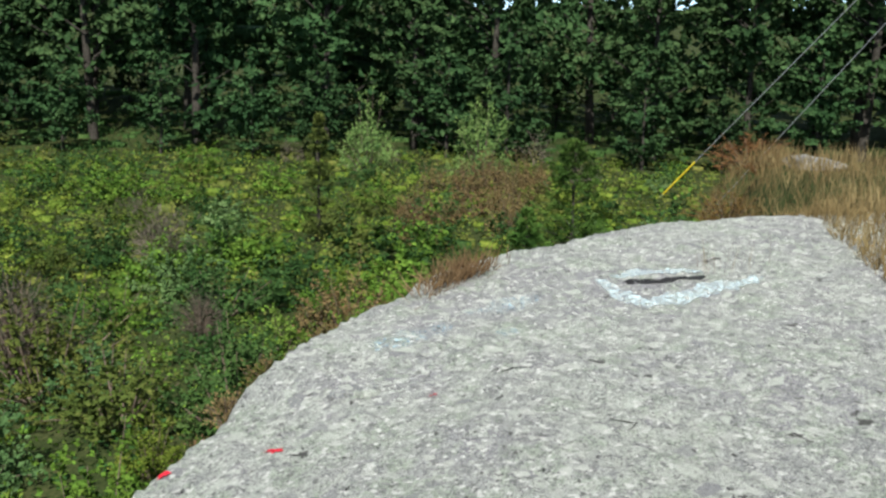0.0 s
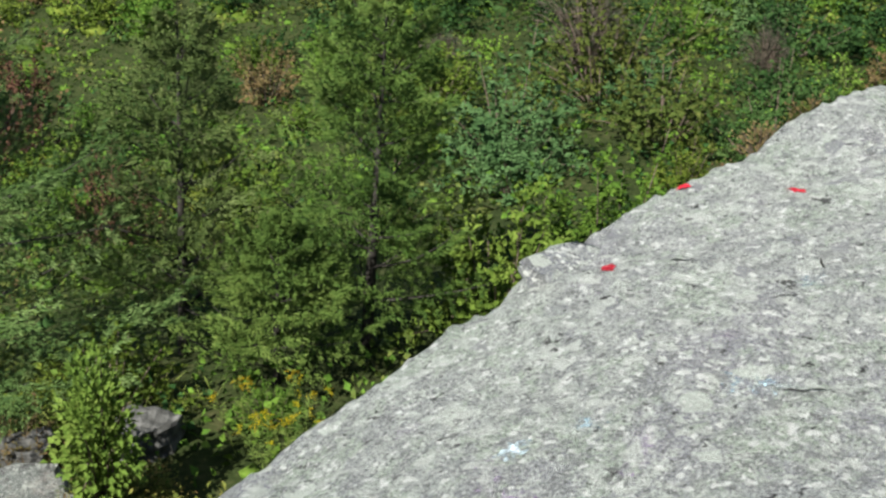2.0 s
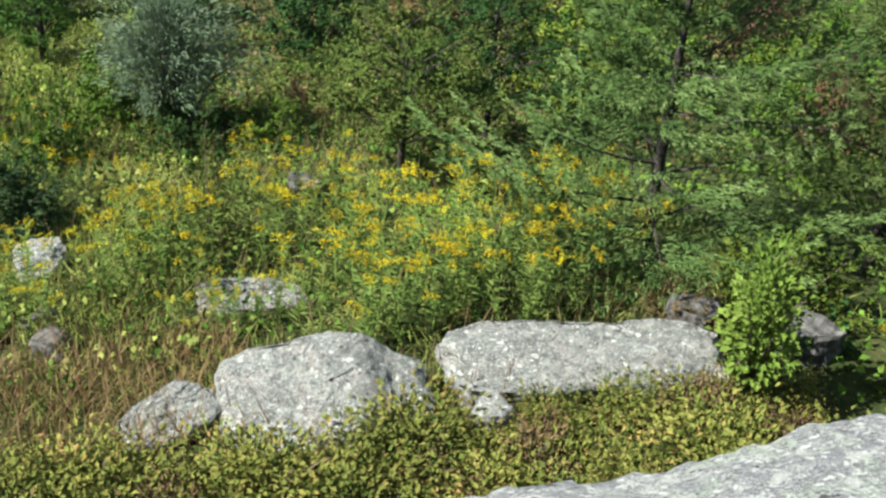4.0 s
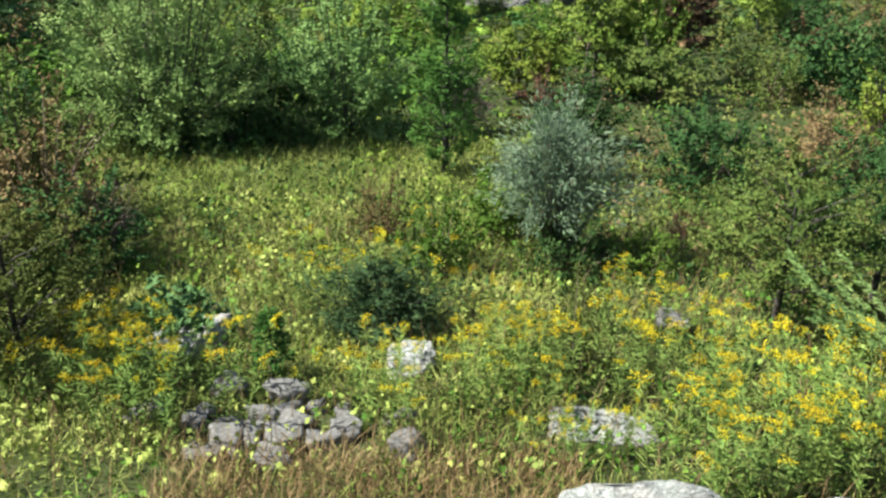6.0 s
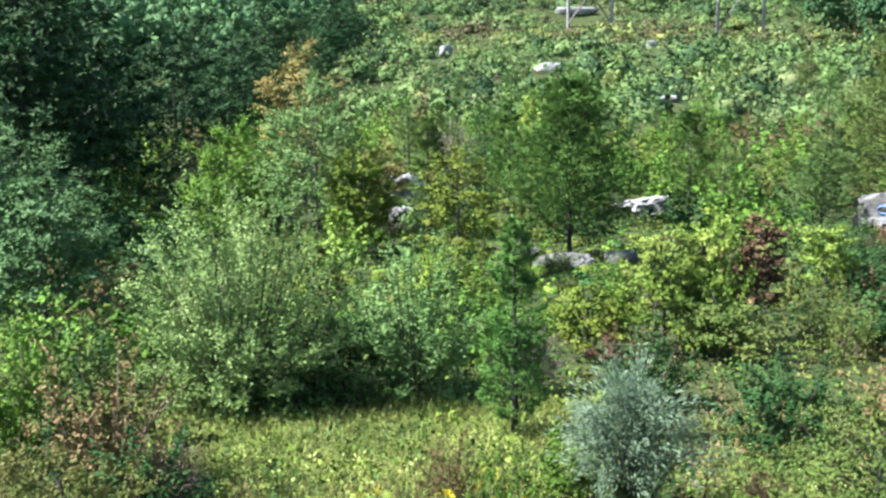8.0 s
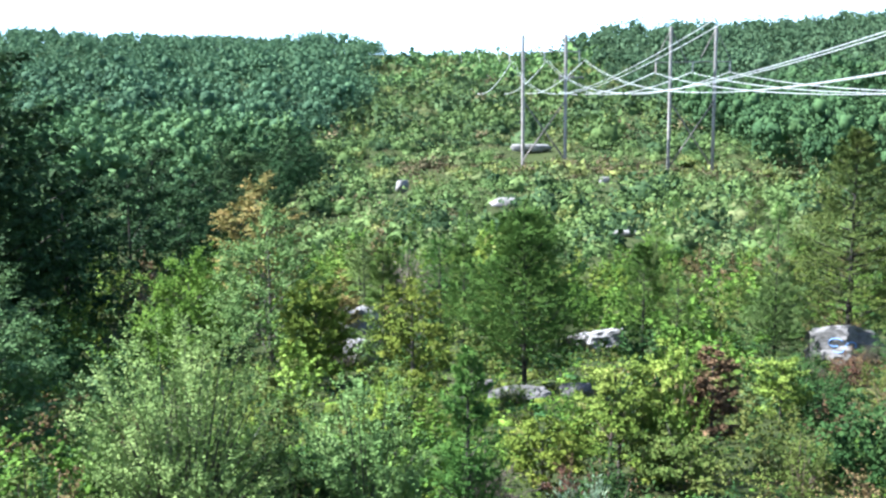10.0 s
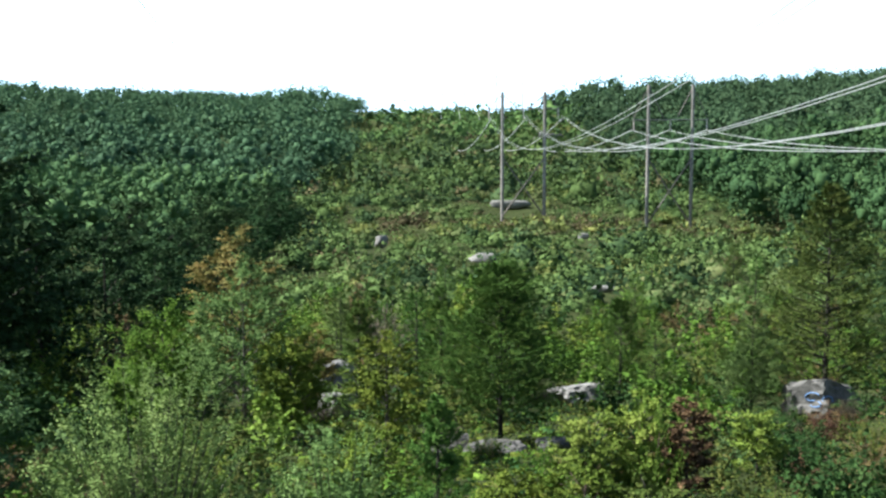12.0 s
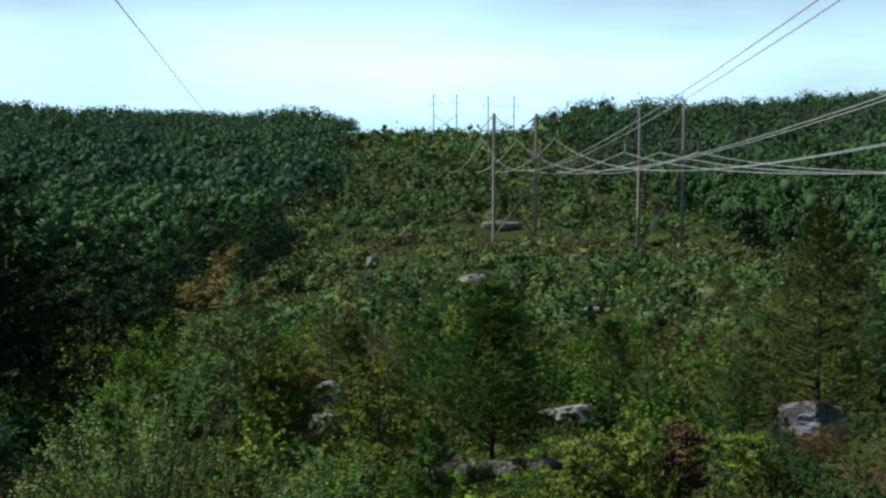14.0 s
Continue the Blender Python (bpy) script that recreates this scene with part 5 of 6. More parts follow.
for i in range(20):
    y = -22 + i * 4.6
    for row in range(2):
        oak(47.5 + row * 5 + wood.uniform(-1.5, 1.5) + max(0, y - 14) * 0.05, y + wood.uniform(-1.5, 1.5))
for i in range(18):
    oak(45.0 + wood.uniform(-1, 1.2), -22 + i * 3.7 + wood.uniform(-1, 1), wood.uniform(0.6, 1.0), True)
for i in range(22):
    oak(52.0 + wood.uniform(-2, 9), -24 + i * 3.4 + wood.uniform(-1, 1), wood.uniform(0.6, 1.0), True)
for i in range(16):
    y = 26 + i * 8.2
    edge = float(np.interp(y, [20, 40, 70, 110, 165], [-17.5, -15.5, -15.5, -17.5, -19]))
    for row in range(2 if i % 2 else 1):
        oak(edge - 2.0 - row * 5.5 + wood.uniform(-1, 1), y + wood.uniform(-2, 2), (0.9 if y < 50 else 0.72) + 0.1 * row, False, True)


for x, y, k in ((-17.6, 41.5, 1.2), (-20.5, 47.5, 1.3), (-22.0, 53.0, 1.25)):
    oak(x, y, k, False, True)


def tuft_field(name, label, category, centres, sizes, quads, leaf, leafy, seed, low=False, lobes=0, core_n=2, core_size=0.66, rough=0.4):
    """Far growth in one mesh: uneven crowns made of many separate leaf sprays."""
    rng = np.random.default_rng(seed)
    m = len(centres)
    u = unit(rng.normal(size=(m, quads, 3)))
    if low:
        u[..., 2] = np.abs(u[..., 2])
    ph = rng.uniform(0, 6.28, (m, 1))
    ang = np.arctan2(u[..., 1], u[..., 0])
    rad = (0.8 + 0.2 * np.sin(3 * ang + ph) + 0.14 * np.sin(5 * ang + 4 * u[..., 2] + 2 * ph)) * rng.uniform(0.72, 1.05, (m, quads))
    if lobes:
        lo = unit(rng.normal(size=(m, lobes, 3)) + [0, 0, 0.45]) * rng.uniform(0.2, 0.5 if lobes < 9 else 0.72, (m, lobes, 1))
        lr = rng.uniform(0.42, 0.62, (m, lobes)) * (6 / max(lobes, 6)) ** 0.4
        pick = rng.integers(0, lobes, (m, quads))
        row = np.arange(m)[:, None]
        shape = lo[row, pick] + u * (lr[row, pick] * rng.uniform(0.8, 1.08, (m, quads)))[..., None]
    else:
        shape = u * rad[..., None]
    q = centres[:, None] + shape * sizes[:, None]
    if lobes:
        core = inner_mass(rng, (centres[:, None] + lo * sizes[:, None]).reshape(-1, 3), (lr[..., None] * sizes[:, None] * core_size).reshape(-1, 3), core_n)
    else:
        core = inner_mass(rng, centres, sizes * core_size, core_n)
    n = m * quads
    along = u.reshape(-1, 3) * 0.4 + rng.normal(size=(n, 3)) * 0.7
    normal = u.reshape(-1, 3) * 1.0 + rng.normal(size=(n, 3)) * rough + [0, 0, 0.2]
    size = np.repeat(leaf, quads) * rng.uniform(0.6, 1.3, n)
    v, f = join([leaf_quads(rng, q.reshape(-1, 3), along, normal, size, size * 0.75), core])
    tagged(new(name, mesh_np(name, v, f, LEAF[leafy], True)), label, category, kind="stuff")


plant_cover()


def far_woods(name, label, xs, ys, seed, tall=10.5, wide=5.6, leafy="canopy", quads=170, lobes=5, fine=0.35, rough=0.6, jitter=1.8):
    rng = np.random.default_rng(seed)
    x, y = xs + rng.uniform(-jitter, jitter, len(xs)), ys + rng.uniform(-jitter, jitter, len(xs))
    s = rng.uniform(0.6, 1.3, len(xs))
    z = ground_z(x, y)
    c = np.stack([x, y, z + tall * s * 0.5], -1)
    sz = np.stack([wide * s, wide * s, tall * s * 0.5], -1)
    tuft_field(name, label, "trees", c, sz, quads, fine * s * wide / 4.3, leafy, seed, lobes=lobes, core_n=2 if lobes > 6 else 1, core_size=0.40, rough=rough)


def grid_pts(x0, x1, y0, y1, gap):
    gx, gy = np.meshgrid(np.arange(x0, x1, gap), np.arange(y0, y1, gap))
    return gx.ravel(), gy.ravel()


def left_edge(y):
    return np.interp(y, [20, 60, 110, 165, 300, 450, 520, 700], [-22, -22, -19, -20, -26, -34, -38, -40])


gx, gy = grid_pts(-235, -14, 262, 560, 7.4)
ok = (gy > 262) & (gx < left_edge(gy) - 1) & (gx > -0.40 * gy - 6) & ((gy < 330) | (np.random.default_rng(1).uniform(size=len(gx)) < 0.8))
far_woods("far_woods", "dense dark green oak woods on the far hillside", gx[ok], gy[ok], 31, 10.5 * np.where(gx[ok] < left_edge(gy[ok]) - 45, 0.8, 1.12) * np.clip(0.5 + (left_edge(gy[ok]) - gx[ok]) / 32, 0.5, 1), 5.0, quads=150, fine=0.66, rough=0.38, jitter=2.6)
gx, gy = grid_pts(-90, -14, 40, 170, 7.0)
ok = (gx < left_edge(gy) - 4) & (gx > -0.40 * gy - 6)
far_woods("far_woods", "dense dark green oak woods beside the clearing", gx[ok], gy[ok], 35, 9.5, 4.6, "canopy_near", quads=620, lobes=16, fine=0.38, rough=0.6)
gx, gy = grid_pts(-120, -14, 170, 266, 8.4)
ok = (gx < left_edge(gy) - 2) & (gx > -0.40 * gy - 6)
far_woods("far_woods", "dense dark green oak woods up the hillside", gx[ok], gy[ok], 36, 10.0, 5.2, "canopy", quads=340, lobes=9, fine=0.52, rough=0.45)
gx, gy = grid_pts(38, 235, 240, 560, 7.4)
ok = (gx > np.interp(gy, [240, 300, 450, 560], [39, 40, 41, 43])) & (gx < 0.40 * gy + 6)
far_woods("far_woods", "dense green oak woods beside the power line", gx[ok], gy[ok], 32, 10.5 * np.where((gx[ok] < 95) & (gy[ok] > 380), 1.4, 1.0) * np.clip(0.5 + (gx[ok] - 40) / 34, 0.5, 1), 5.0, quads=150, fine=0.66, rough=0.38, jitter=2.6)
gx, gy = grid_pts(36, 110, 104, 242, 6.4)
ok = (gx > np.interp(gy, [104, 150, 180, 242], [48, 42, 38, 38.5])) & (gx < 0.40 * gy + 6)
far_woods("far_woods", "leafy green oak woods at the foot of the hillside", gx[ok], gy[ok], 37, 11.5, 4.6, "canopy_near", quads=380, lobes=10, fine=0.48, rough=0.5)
gx, gy = grid_pts(60, 86, -40, 55, 6.5)
far_woods("far_woods", "dark oak woods behind the scrub", gx, gy, 33, 13, 4.4, "oak", quads=80, fine=0.5)
far_woods("far_woods", "dark young oaks under the taller woods", gx - 1.5, gy + 2.0, 34, 5.5, 4.6, "oak", quads=80, fine=0.5)

far = np.random.default_rng(41)
BARE = ((10.2, 196, 5.2), (4.0, 131, 3.2), (-8.6, 141, 1.6), (12.2, 92, 1.6), (17.0, 150, 1.5))
FAR_KINDS = ("green", "olive", "yellow", "rust", "dark")
for band, (y0, y1, gap, quads, fine) in enumerate(((84, 205, 2.5, 84, 0.165), (205, 350, 3.6, 56, 0.22), (350, 525, 4.8, 36, 0.30))):
    far_x, far_y = np.meshgrid(np.arange(-44, 54, gap), np.arange(y0, y1, gap))
    far_x, far_y = (far_x + far.uniform(-0.8, 0.8, far_x.shape) * gap).ravel(), (far_y + far.uniform(-0.8, 0.8, far_y.shape) * gap).ravel()
    inside = (far_x > left_edge(far_y) - 3.5) & (far_x < np.interp(far_y, [100, 150, 180, 240], [54, 52, 48, 46]))
    for ox, oy, r in BARE:
        inside &= (np.abs(far_x - ox * far_y / oy) > r) | (far_y < oy - 16) | (far_y > oy + 3)
    far_x, far_y = far_x[inside], far_y[inside]
    count = len(far_x)
    bench = (far_y > 148) & (far_y < 176) & (far_x > -18)
    mixed = 0.5 + 0.30 * wave(far_x, far_y, 0.085, 3.0) + 0.16 * wave(far_x, far_y, 0.31, 6.0) + far.normal(size=count) * 0.20
    kind_at = np.searchsorted([0.58, 0.74, 0.82, 0.88], np.clip(mixed, 0, 1))
    kind_at = np.where(bench & (far.uniform(size=count) < 0.75), far.choice([1, 2, 3], count, p=[0.3, 0.3, 0.4]), kind_at)
    s = np.exp(far.normal(size=count) * 0.32) * gap * 0.68
    tree = (far.uniform(size=count) < 0.10 + 0.22 * (wave(far_x, far_y, 0.13, 9.0) > 0.35)) & ~bench
    s = np.where(tree, s * 1.5, np.where(bench, s * 1.15, s))
    kind_at = np.where(tree, far.choice([0, 4, 4], count), kind_at)
    tall = far.uniform(0.5, 0.95, count) * np.where(tree, 1.3, np.where(bench, 0.6, 1.0))
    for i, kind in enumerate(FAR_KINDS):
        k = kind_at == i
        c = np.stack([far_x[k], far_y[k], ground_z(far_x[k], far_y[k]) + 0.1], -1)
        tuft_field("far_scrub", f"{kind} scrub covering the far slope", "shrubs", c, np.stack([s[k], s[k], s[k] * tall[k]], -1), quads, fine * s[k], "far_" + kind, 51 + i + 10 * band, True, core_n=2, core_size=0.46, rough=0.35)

# ---------- herbs, grass and goldenrod ----------


def goldenrod_meshes(seed, stems, h):
    rng = np.random.default_rng(seed)
    base = np.stack([rng.normal(size=stems) * 0.14, rng.normal(size=stems) * 0.14, np.zeros(stems)], -1)
    top = base * 1.8 + np.stack([rng.normal(size=stems) * 0.06, rng.normal(size=stems) * 0.06, h * rng.uniform(0.7, 1.1, stems)], -1)
    path = bezier(base, (base + top) / 2 + [0, 0, 0.05], top, 5)
    tv, tf = tubes(path, 0.004, 0.002, 3)
    per = 34
    s = rng.uniform(0.08, 0.92, (stems, per))
    q = (base[:, None] * (1 - s)[..., None] + top[:, None] * s[..., None]).reshape(-1, 3)
    n = len(q)
    a = rng.uniform(0, 6.28, n)
    out = np.stack([np.cos(a), np.sin(a), np.full(n, 0.45)], -1)
    lv, lf = leaf_quads(rng, q, out, np.array([0, 0, 1.0]) + rng.normal(size=(n, 3)) * 0.3, rng.uniform(0.06, 0.12, n), 0.018)
    arms = 5
    pa, plume = rng.uniform(0, 6.28, (stems, arms)), 26
    d = np.stack([np.cos(pa), np.sin(pa), np.full_like(pa, 0.7)], -1)
    t = rng.uniform(0, 1, (stems, arms, plume))
    arm = 0.075 * t[..., None] * d[:, :, None, :]
    arm[..., 2] = 0.11 * t - 0.10 * t * t
    p = top[:, None, None, :] - np.array([0, 0, 0.08]) + arm + rng.normal(size=arm.shape) * 0.008 + np.array([0, 0, 0.03]) * rng.uniform(-1.2, 1, (stems, arms, 1, 1))
    p = p.reshape(-1, 3)
    fv, ff = leaf_quads(rng, p, rng.normal(size=p.shape), np.array([0, 0, 1.0]) + rng.normal(size=p.shape) * 0.5, rng.uniform(0.007, 0.014, len(p)), 0.009)
    return [("stem", mesh_np("goldenrod_stem", tv, tf, LEAF["rod"])), ("foliage", mesh_np("goldenrod_foliage", lv, lf, LEAF["rod"])), ("flower_head", mesh_np("goldenrod_flower", fv, ff, LEAF["gold"]))]


GOLD = [goldenrod_meshes(600 + j, 4, 0.75 + 0.1 * j) for j in range(4)]
gold = np.random.default_rng(61)


def goldenrods(count, cx, cy, rx, ry, scale=1.0):
    for _ in range(count):
        a, r = gold.uniform(0, 6.28), math.sqrt(gold.uniform())
        x, y = cx + rx * r * math.cos(a), cy + ry * r * math.sin(a)
        plant("goldenrod", GOLD[gold.integers(0, 4)], x, y, gold.uniform(0, 360), scale * gold.uniform(0.8, 1.2), "goldenrod in yellow bloom among weeds", "plant", "goldenrod in the clearing")


goldenrods(28, 2.95, 7.2, 1.35, 0.9, 1.1)
goldenrods(10, 2.3, 6.4, 1.0, 0.35, 1.0)
goldenrods(13, 0.5, 8.2, 0.9, 0.45)
goldenrods(20, -2.6, 7.9, 0.8, 0.8)
goldenrods(8, -0.5, 7.7, 0.7, 0.5, 0.9)
goldenrods(12, -0.9, 11.2, 1.1, 1.6, 0.85)
goldenrods(10, 1.9, 9.0, 0.8, 0.8, 0.85)
goldenrods(6, 5.1, 4.25, 0.25, 0.2, 0.6)
goldenrods(7, 1.15, 7.05, 0.6, 0.15, 0.6)


def blades(name, label, x, y, h, leafy, seed, width=0.012, lean=0.35, z=None):
    rng = np.random.default_rng(seed)
    n = len(x)
    z = ground_z(x, y) if z is None else z
    p = np.stack([x, y, z - 0.02], -1)
    along = rng.normal(size=(n, 3)) * lean * [1, 1, 0] + [0, 0, 1.0]
    normal = rng.normal(size=(n, 3)) * [0.8, 0.8, 0.2] + [-0.5, 0, 0.9]
    v, f = leaf_quads(rng, p, along, normal, h, width)
    tagged(new(name, mesh_np(name, v, f, LEAF[leafy])), label, "grass", kind="stuff")


g = np.random.default_rng(71)
n = 88000
x, y = g.uniform(-6.5, 5.5, n), g.uniform(5.2, 17, n)
clear = (((x + 1.45) / 0.9) ** 2 + ((y - 7.3) / 0.65) ** 2 > 1) & (((x - 1.15) / 0.6) ** 2 + ((y - 7.15) / 0.45) ** 2 > 1) & ((x > 0.9) | (y > 6.9) | (g.uniform(size=n) < 0.35))
clear &= (x < 1.0) | (g.uniform(size=n) < 0.4)
x, y = x[clear], y[clear]
n = len(x)
blades("meadow_grass", "tall green weeds and grass of the clearing", x, y, g.uniform(0.08, 0.34, n), "herb", 72, 0.010, 0.8)
n = 5000
x, y = g.uniform(-4, 4.5, n), g.uniform(5.0, 13, n)
blades("dry_grass", "dry straw-coloured grass among the weeds", x, y, g.uniform(0.15, 0.5, n), "straw", 73, 0.010, 0.4)
n = 3200
x, y = g.uniform(-2.2, 0.9, n), g.uniform(5.3, 7.0, n)
blades("dry_grass", "dry straw-coloured grass in front of the boulders", x, y, g.uniform(0.12, 0.4, n), "straw", 77, 0.010, 0.5)
n = 26000
x = 5.2 + 14 * g.uniform(0, 1, n) ** 1.1
y = -1.95 - g.exponential(1.5, n) + np.clip(x - 8.6, 0, 1.4) * 0.75 - np.clip(6.4 - x, 0, 2) * 0.4
blades("dry_grass", "tall tawny dry grass beside the granite slab", x, y, g.uniform(0.08, 0.34, n) * np.clip(0.35 + (-1.7 - y) * 0.8, 0.3, 1.0), "straw", 74, 0.007, 0.3, z=np.maximum(ground_z(x, y), slab_z(x, y)))
n = 520
t = g.normal(size=n) * 0.16
x, y = 6.32 + t, 0.42 - t * 0.45 + g.normal(size=n) * 0.05
blades("grass_tuft", "brown grass tuft in a crack of the slab", x, y, g.uniform(0.08, 0.22, n), "straw", 75, 0.006, 0.6, z=slab_z(x, y))

n = 16
x, y = 6.5 + g.normal(size=n) * 0.10, -1.12 + g.normal(size=n) * 0.10
blades("weed_stalk", "thin dry weed stalks in a crack of the slab", x, y, g.uniform(0.12, 0.32, n), "straw", 76, 0.0035, 0.15, z=slab_z(x, y))

BERRY = [shrub_meshes("blueberry", 700 + j, 0.85, 0.36, 70, 10, 0.042, 0.55, "berry", stems=6, start=0.15, spread=0.06) for j in range(3)]
for _ in range(185):
    x = g.uniform(-3.2, 4.3)
    y = g.uniform(3.4, 5.1 if x < 0.6 else 4.92 if x < 2.2 else 4.88)
    plant("blueberry", BERRY[g.integers(0, 3)], x, y, g.uniform(0, 360), g.uniform(0.8, 1.25) * (1.0 if x < 1.9 or y < 4.3 else 0.7), "low blueberry shrub with yellow-green leaves", "shrub", "low shrubs below the slab")

EDGING = [shrub_meshes("edge_plant", 720 + j, 0.40, 0.26, 60, 12, 0.026, 0.5, k, stems=20, start=0.2) for j, k in enumerate(("rust", "redleaf", "olive"))]
for _ in range(34):
    x = g.uniform(4.5, 7.0)
    y = float(np.interp(x, EDGE_X, EDGE_Y)) + g.uniform(0.08, 0.30)
    plant("edge_plant", EDGING[g.integers(0, 3)], x, y, g.uniform(0, 360), g.uniform(0.4, 0.85), "small reddish plant rooted on the side of the slab", "plant", "plants along the slab", z=float(slab_z(x, y)))

for _ in range(34):
    x, y = g.uniform(-1.5, 3.9), g.uniform(3.9, 4.75)
    plant("low_shrub", EDGING[g.integers(0, 3)], x, y, g.uniform(0, 360), g.uniform(1.0, 1.6), "low reddish shrub among blueberries", "shrub", "low shrubs below the slab")

# ---------- paint on the slab ----------
for i, (x, y, s, a) in enumerate(((4.17, 0.96, 0.034, 20), (4.09, 1.37, 0.026, 0), (4.58, 0.38, 0.020, 40), (3.35, 1.32, 0.030, 10))):
    paint_mark(x, y, s * 0.75, s * 0.9, a, REDPAINT, "small red paint mark on the granite", 80 + i, 0.3)
WHITEWORN, BLUEWORN, PURPLEWORN = worn_paint("worn_white_paint", (0.58, 0.71, 0.76), 0.58), worn_paint("worn_blue_paint", (0.42, 0.60, 0.70), 0.36), worn_paint("worn_purple_paint", (0.42, 0.30, 0.48), 0.3)
CRACKDARK = worn_paint("crack_dark", (0.012, 0.011, 0.011), 0.95)
paint_stroke([(6.30, -0.38), (5.98, -0.50), (5.86, -0.60), (6.02, -0.80), (6.22, -1.02), (6.50, -1.28)], 0.17, WHITEWORN, "band of pale blue-white paint round a crack", 90)
paint_stroke([(6.36, -0.44), (6.45, -0.62), (6.55, -0.80), (6.60, -0.98)], 0.10, WHITEWORN, "band of pale blue-white paint round a crack", 91)
# The shade inside the open crack is a ragged black stroke on the slab.
paint_stroke([(6.24, -0.52), (6.30, -0.66), (6.34, -0.80), (6.44, -0.97)], 0.11, CRACKDARK, "crack in the slab, its shade drawn in black", 92, "crack_mark")
paint_stroke([(5.15, 0.72), (5.30, 0.55), (5.46, 0.38)], 0.16, BLUEWORN, "faded blue paint on the granite", 93)
paint_stroke([(5.66, 0.32), (5.76, 0.18), (5.90, -0.06)], 0.16, BLUEWORN, "faded blue paint on the granite", 94)
paint_stroke([(2.30, 1.02), (2.20, 1.10), (2.08, 1.02), (2.06, 0.86)], 0.07, PURPLEWORN, "faded purple paint on the granite", 95)
paint_stroke([(2.45, 0.80), (2.36, 0.70), (2.2, 0.74)], 0.05, PURPLEWORN, "faded purple paint on the granite", 96)

for i, (x, y, r, mat_, word) in enumerate(((2.28, 0.96, 0.045, PURPLEWORN, "purple"), (2.06, 0.93, 0.06, PURPLEWORN, "purple"), (2.44, 0.94, 0.05, BLUEWORN, "blue"), (2.76, 0.59, 0.08, BLUEWORN, "blue"), (3.42, 0.67, 0.05, BLUEWORN, "blue"), (2.27, 1.05, 0.05, WHITEWORN, "white"), (3.0, 0.78, 0.04, PURPLEWORN, "purple"), (5.37, 0.1, 0.07, BLUEWORN, "blue"))):
    paint_mark(x, y, r, r * 0.7, 40 * i, mat_, f"flaked {word} paint spatter on the granite", 140 + i, 0.5)
# Flat dark strokes: shade inside cracks and under a ledge put into colour.
CRACK = plain_mat("crack_shadow", (0.025, 0.024, 0.022), 1.0, 0.0, 0.5)
for i, (w, pts) in enumerate((
    (0.028, ((4.64, 0.76), (4.67, 0.70))), (0.020, ((3.26, 0.73), (3.30, 0.66))),
    (0.028, ((3.45, 1.14), (3.47, 1.06))), (0.026, ((3.60, 0.69), (3.52, 0.65))), 
    (0.020, ((4.82, 0.14), (4.88, -0.04))), (0.024, ((4.22, -0.32), (4.19, -0.42), (4.12, -0.38))), (0.05, ((3.36, 1.60), (3.40, 1.53), (3.45, 1.47))), (0.020, ((2.75, 0.52), (2.78, 0.40))),
)):
    paint_stroke(pts, w * 0.38, CRACK, "short dark crack in the granite slab", 110 + i, "rock_crack", "crack")
for x, y, sx, sy, sz, a, seed in ((3.34, 1.50, 0.34, 0.18, 0.12, -25, 321), (4.67, 0.70, 0.22, 0.10, 0.05, -70, 323)):
    stone("rock_flake", x, y, sx, sy, sz, a, seed, "broken granite flake on the edge of the slab", SLAB, res=3, z=float(slab_z(x, y)) - sz * 0.22)

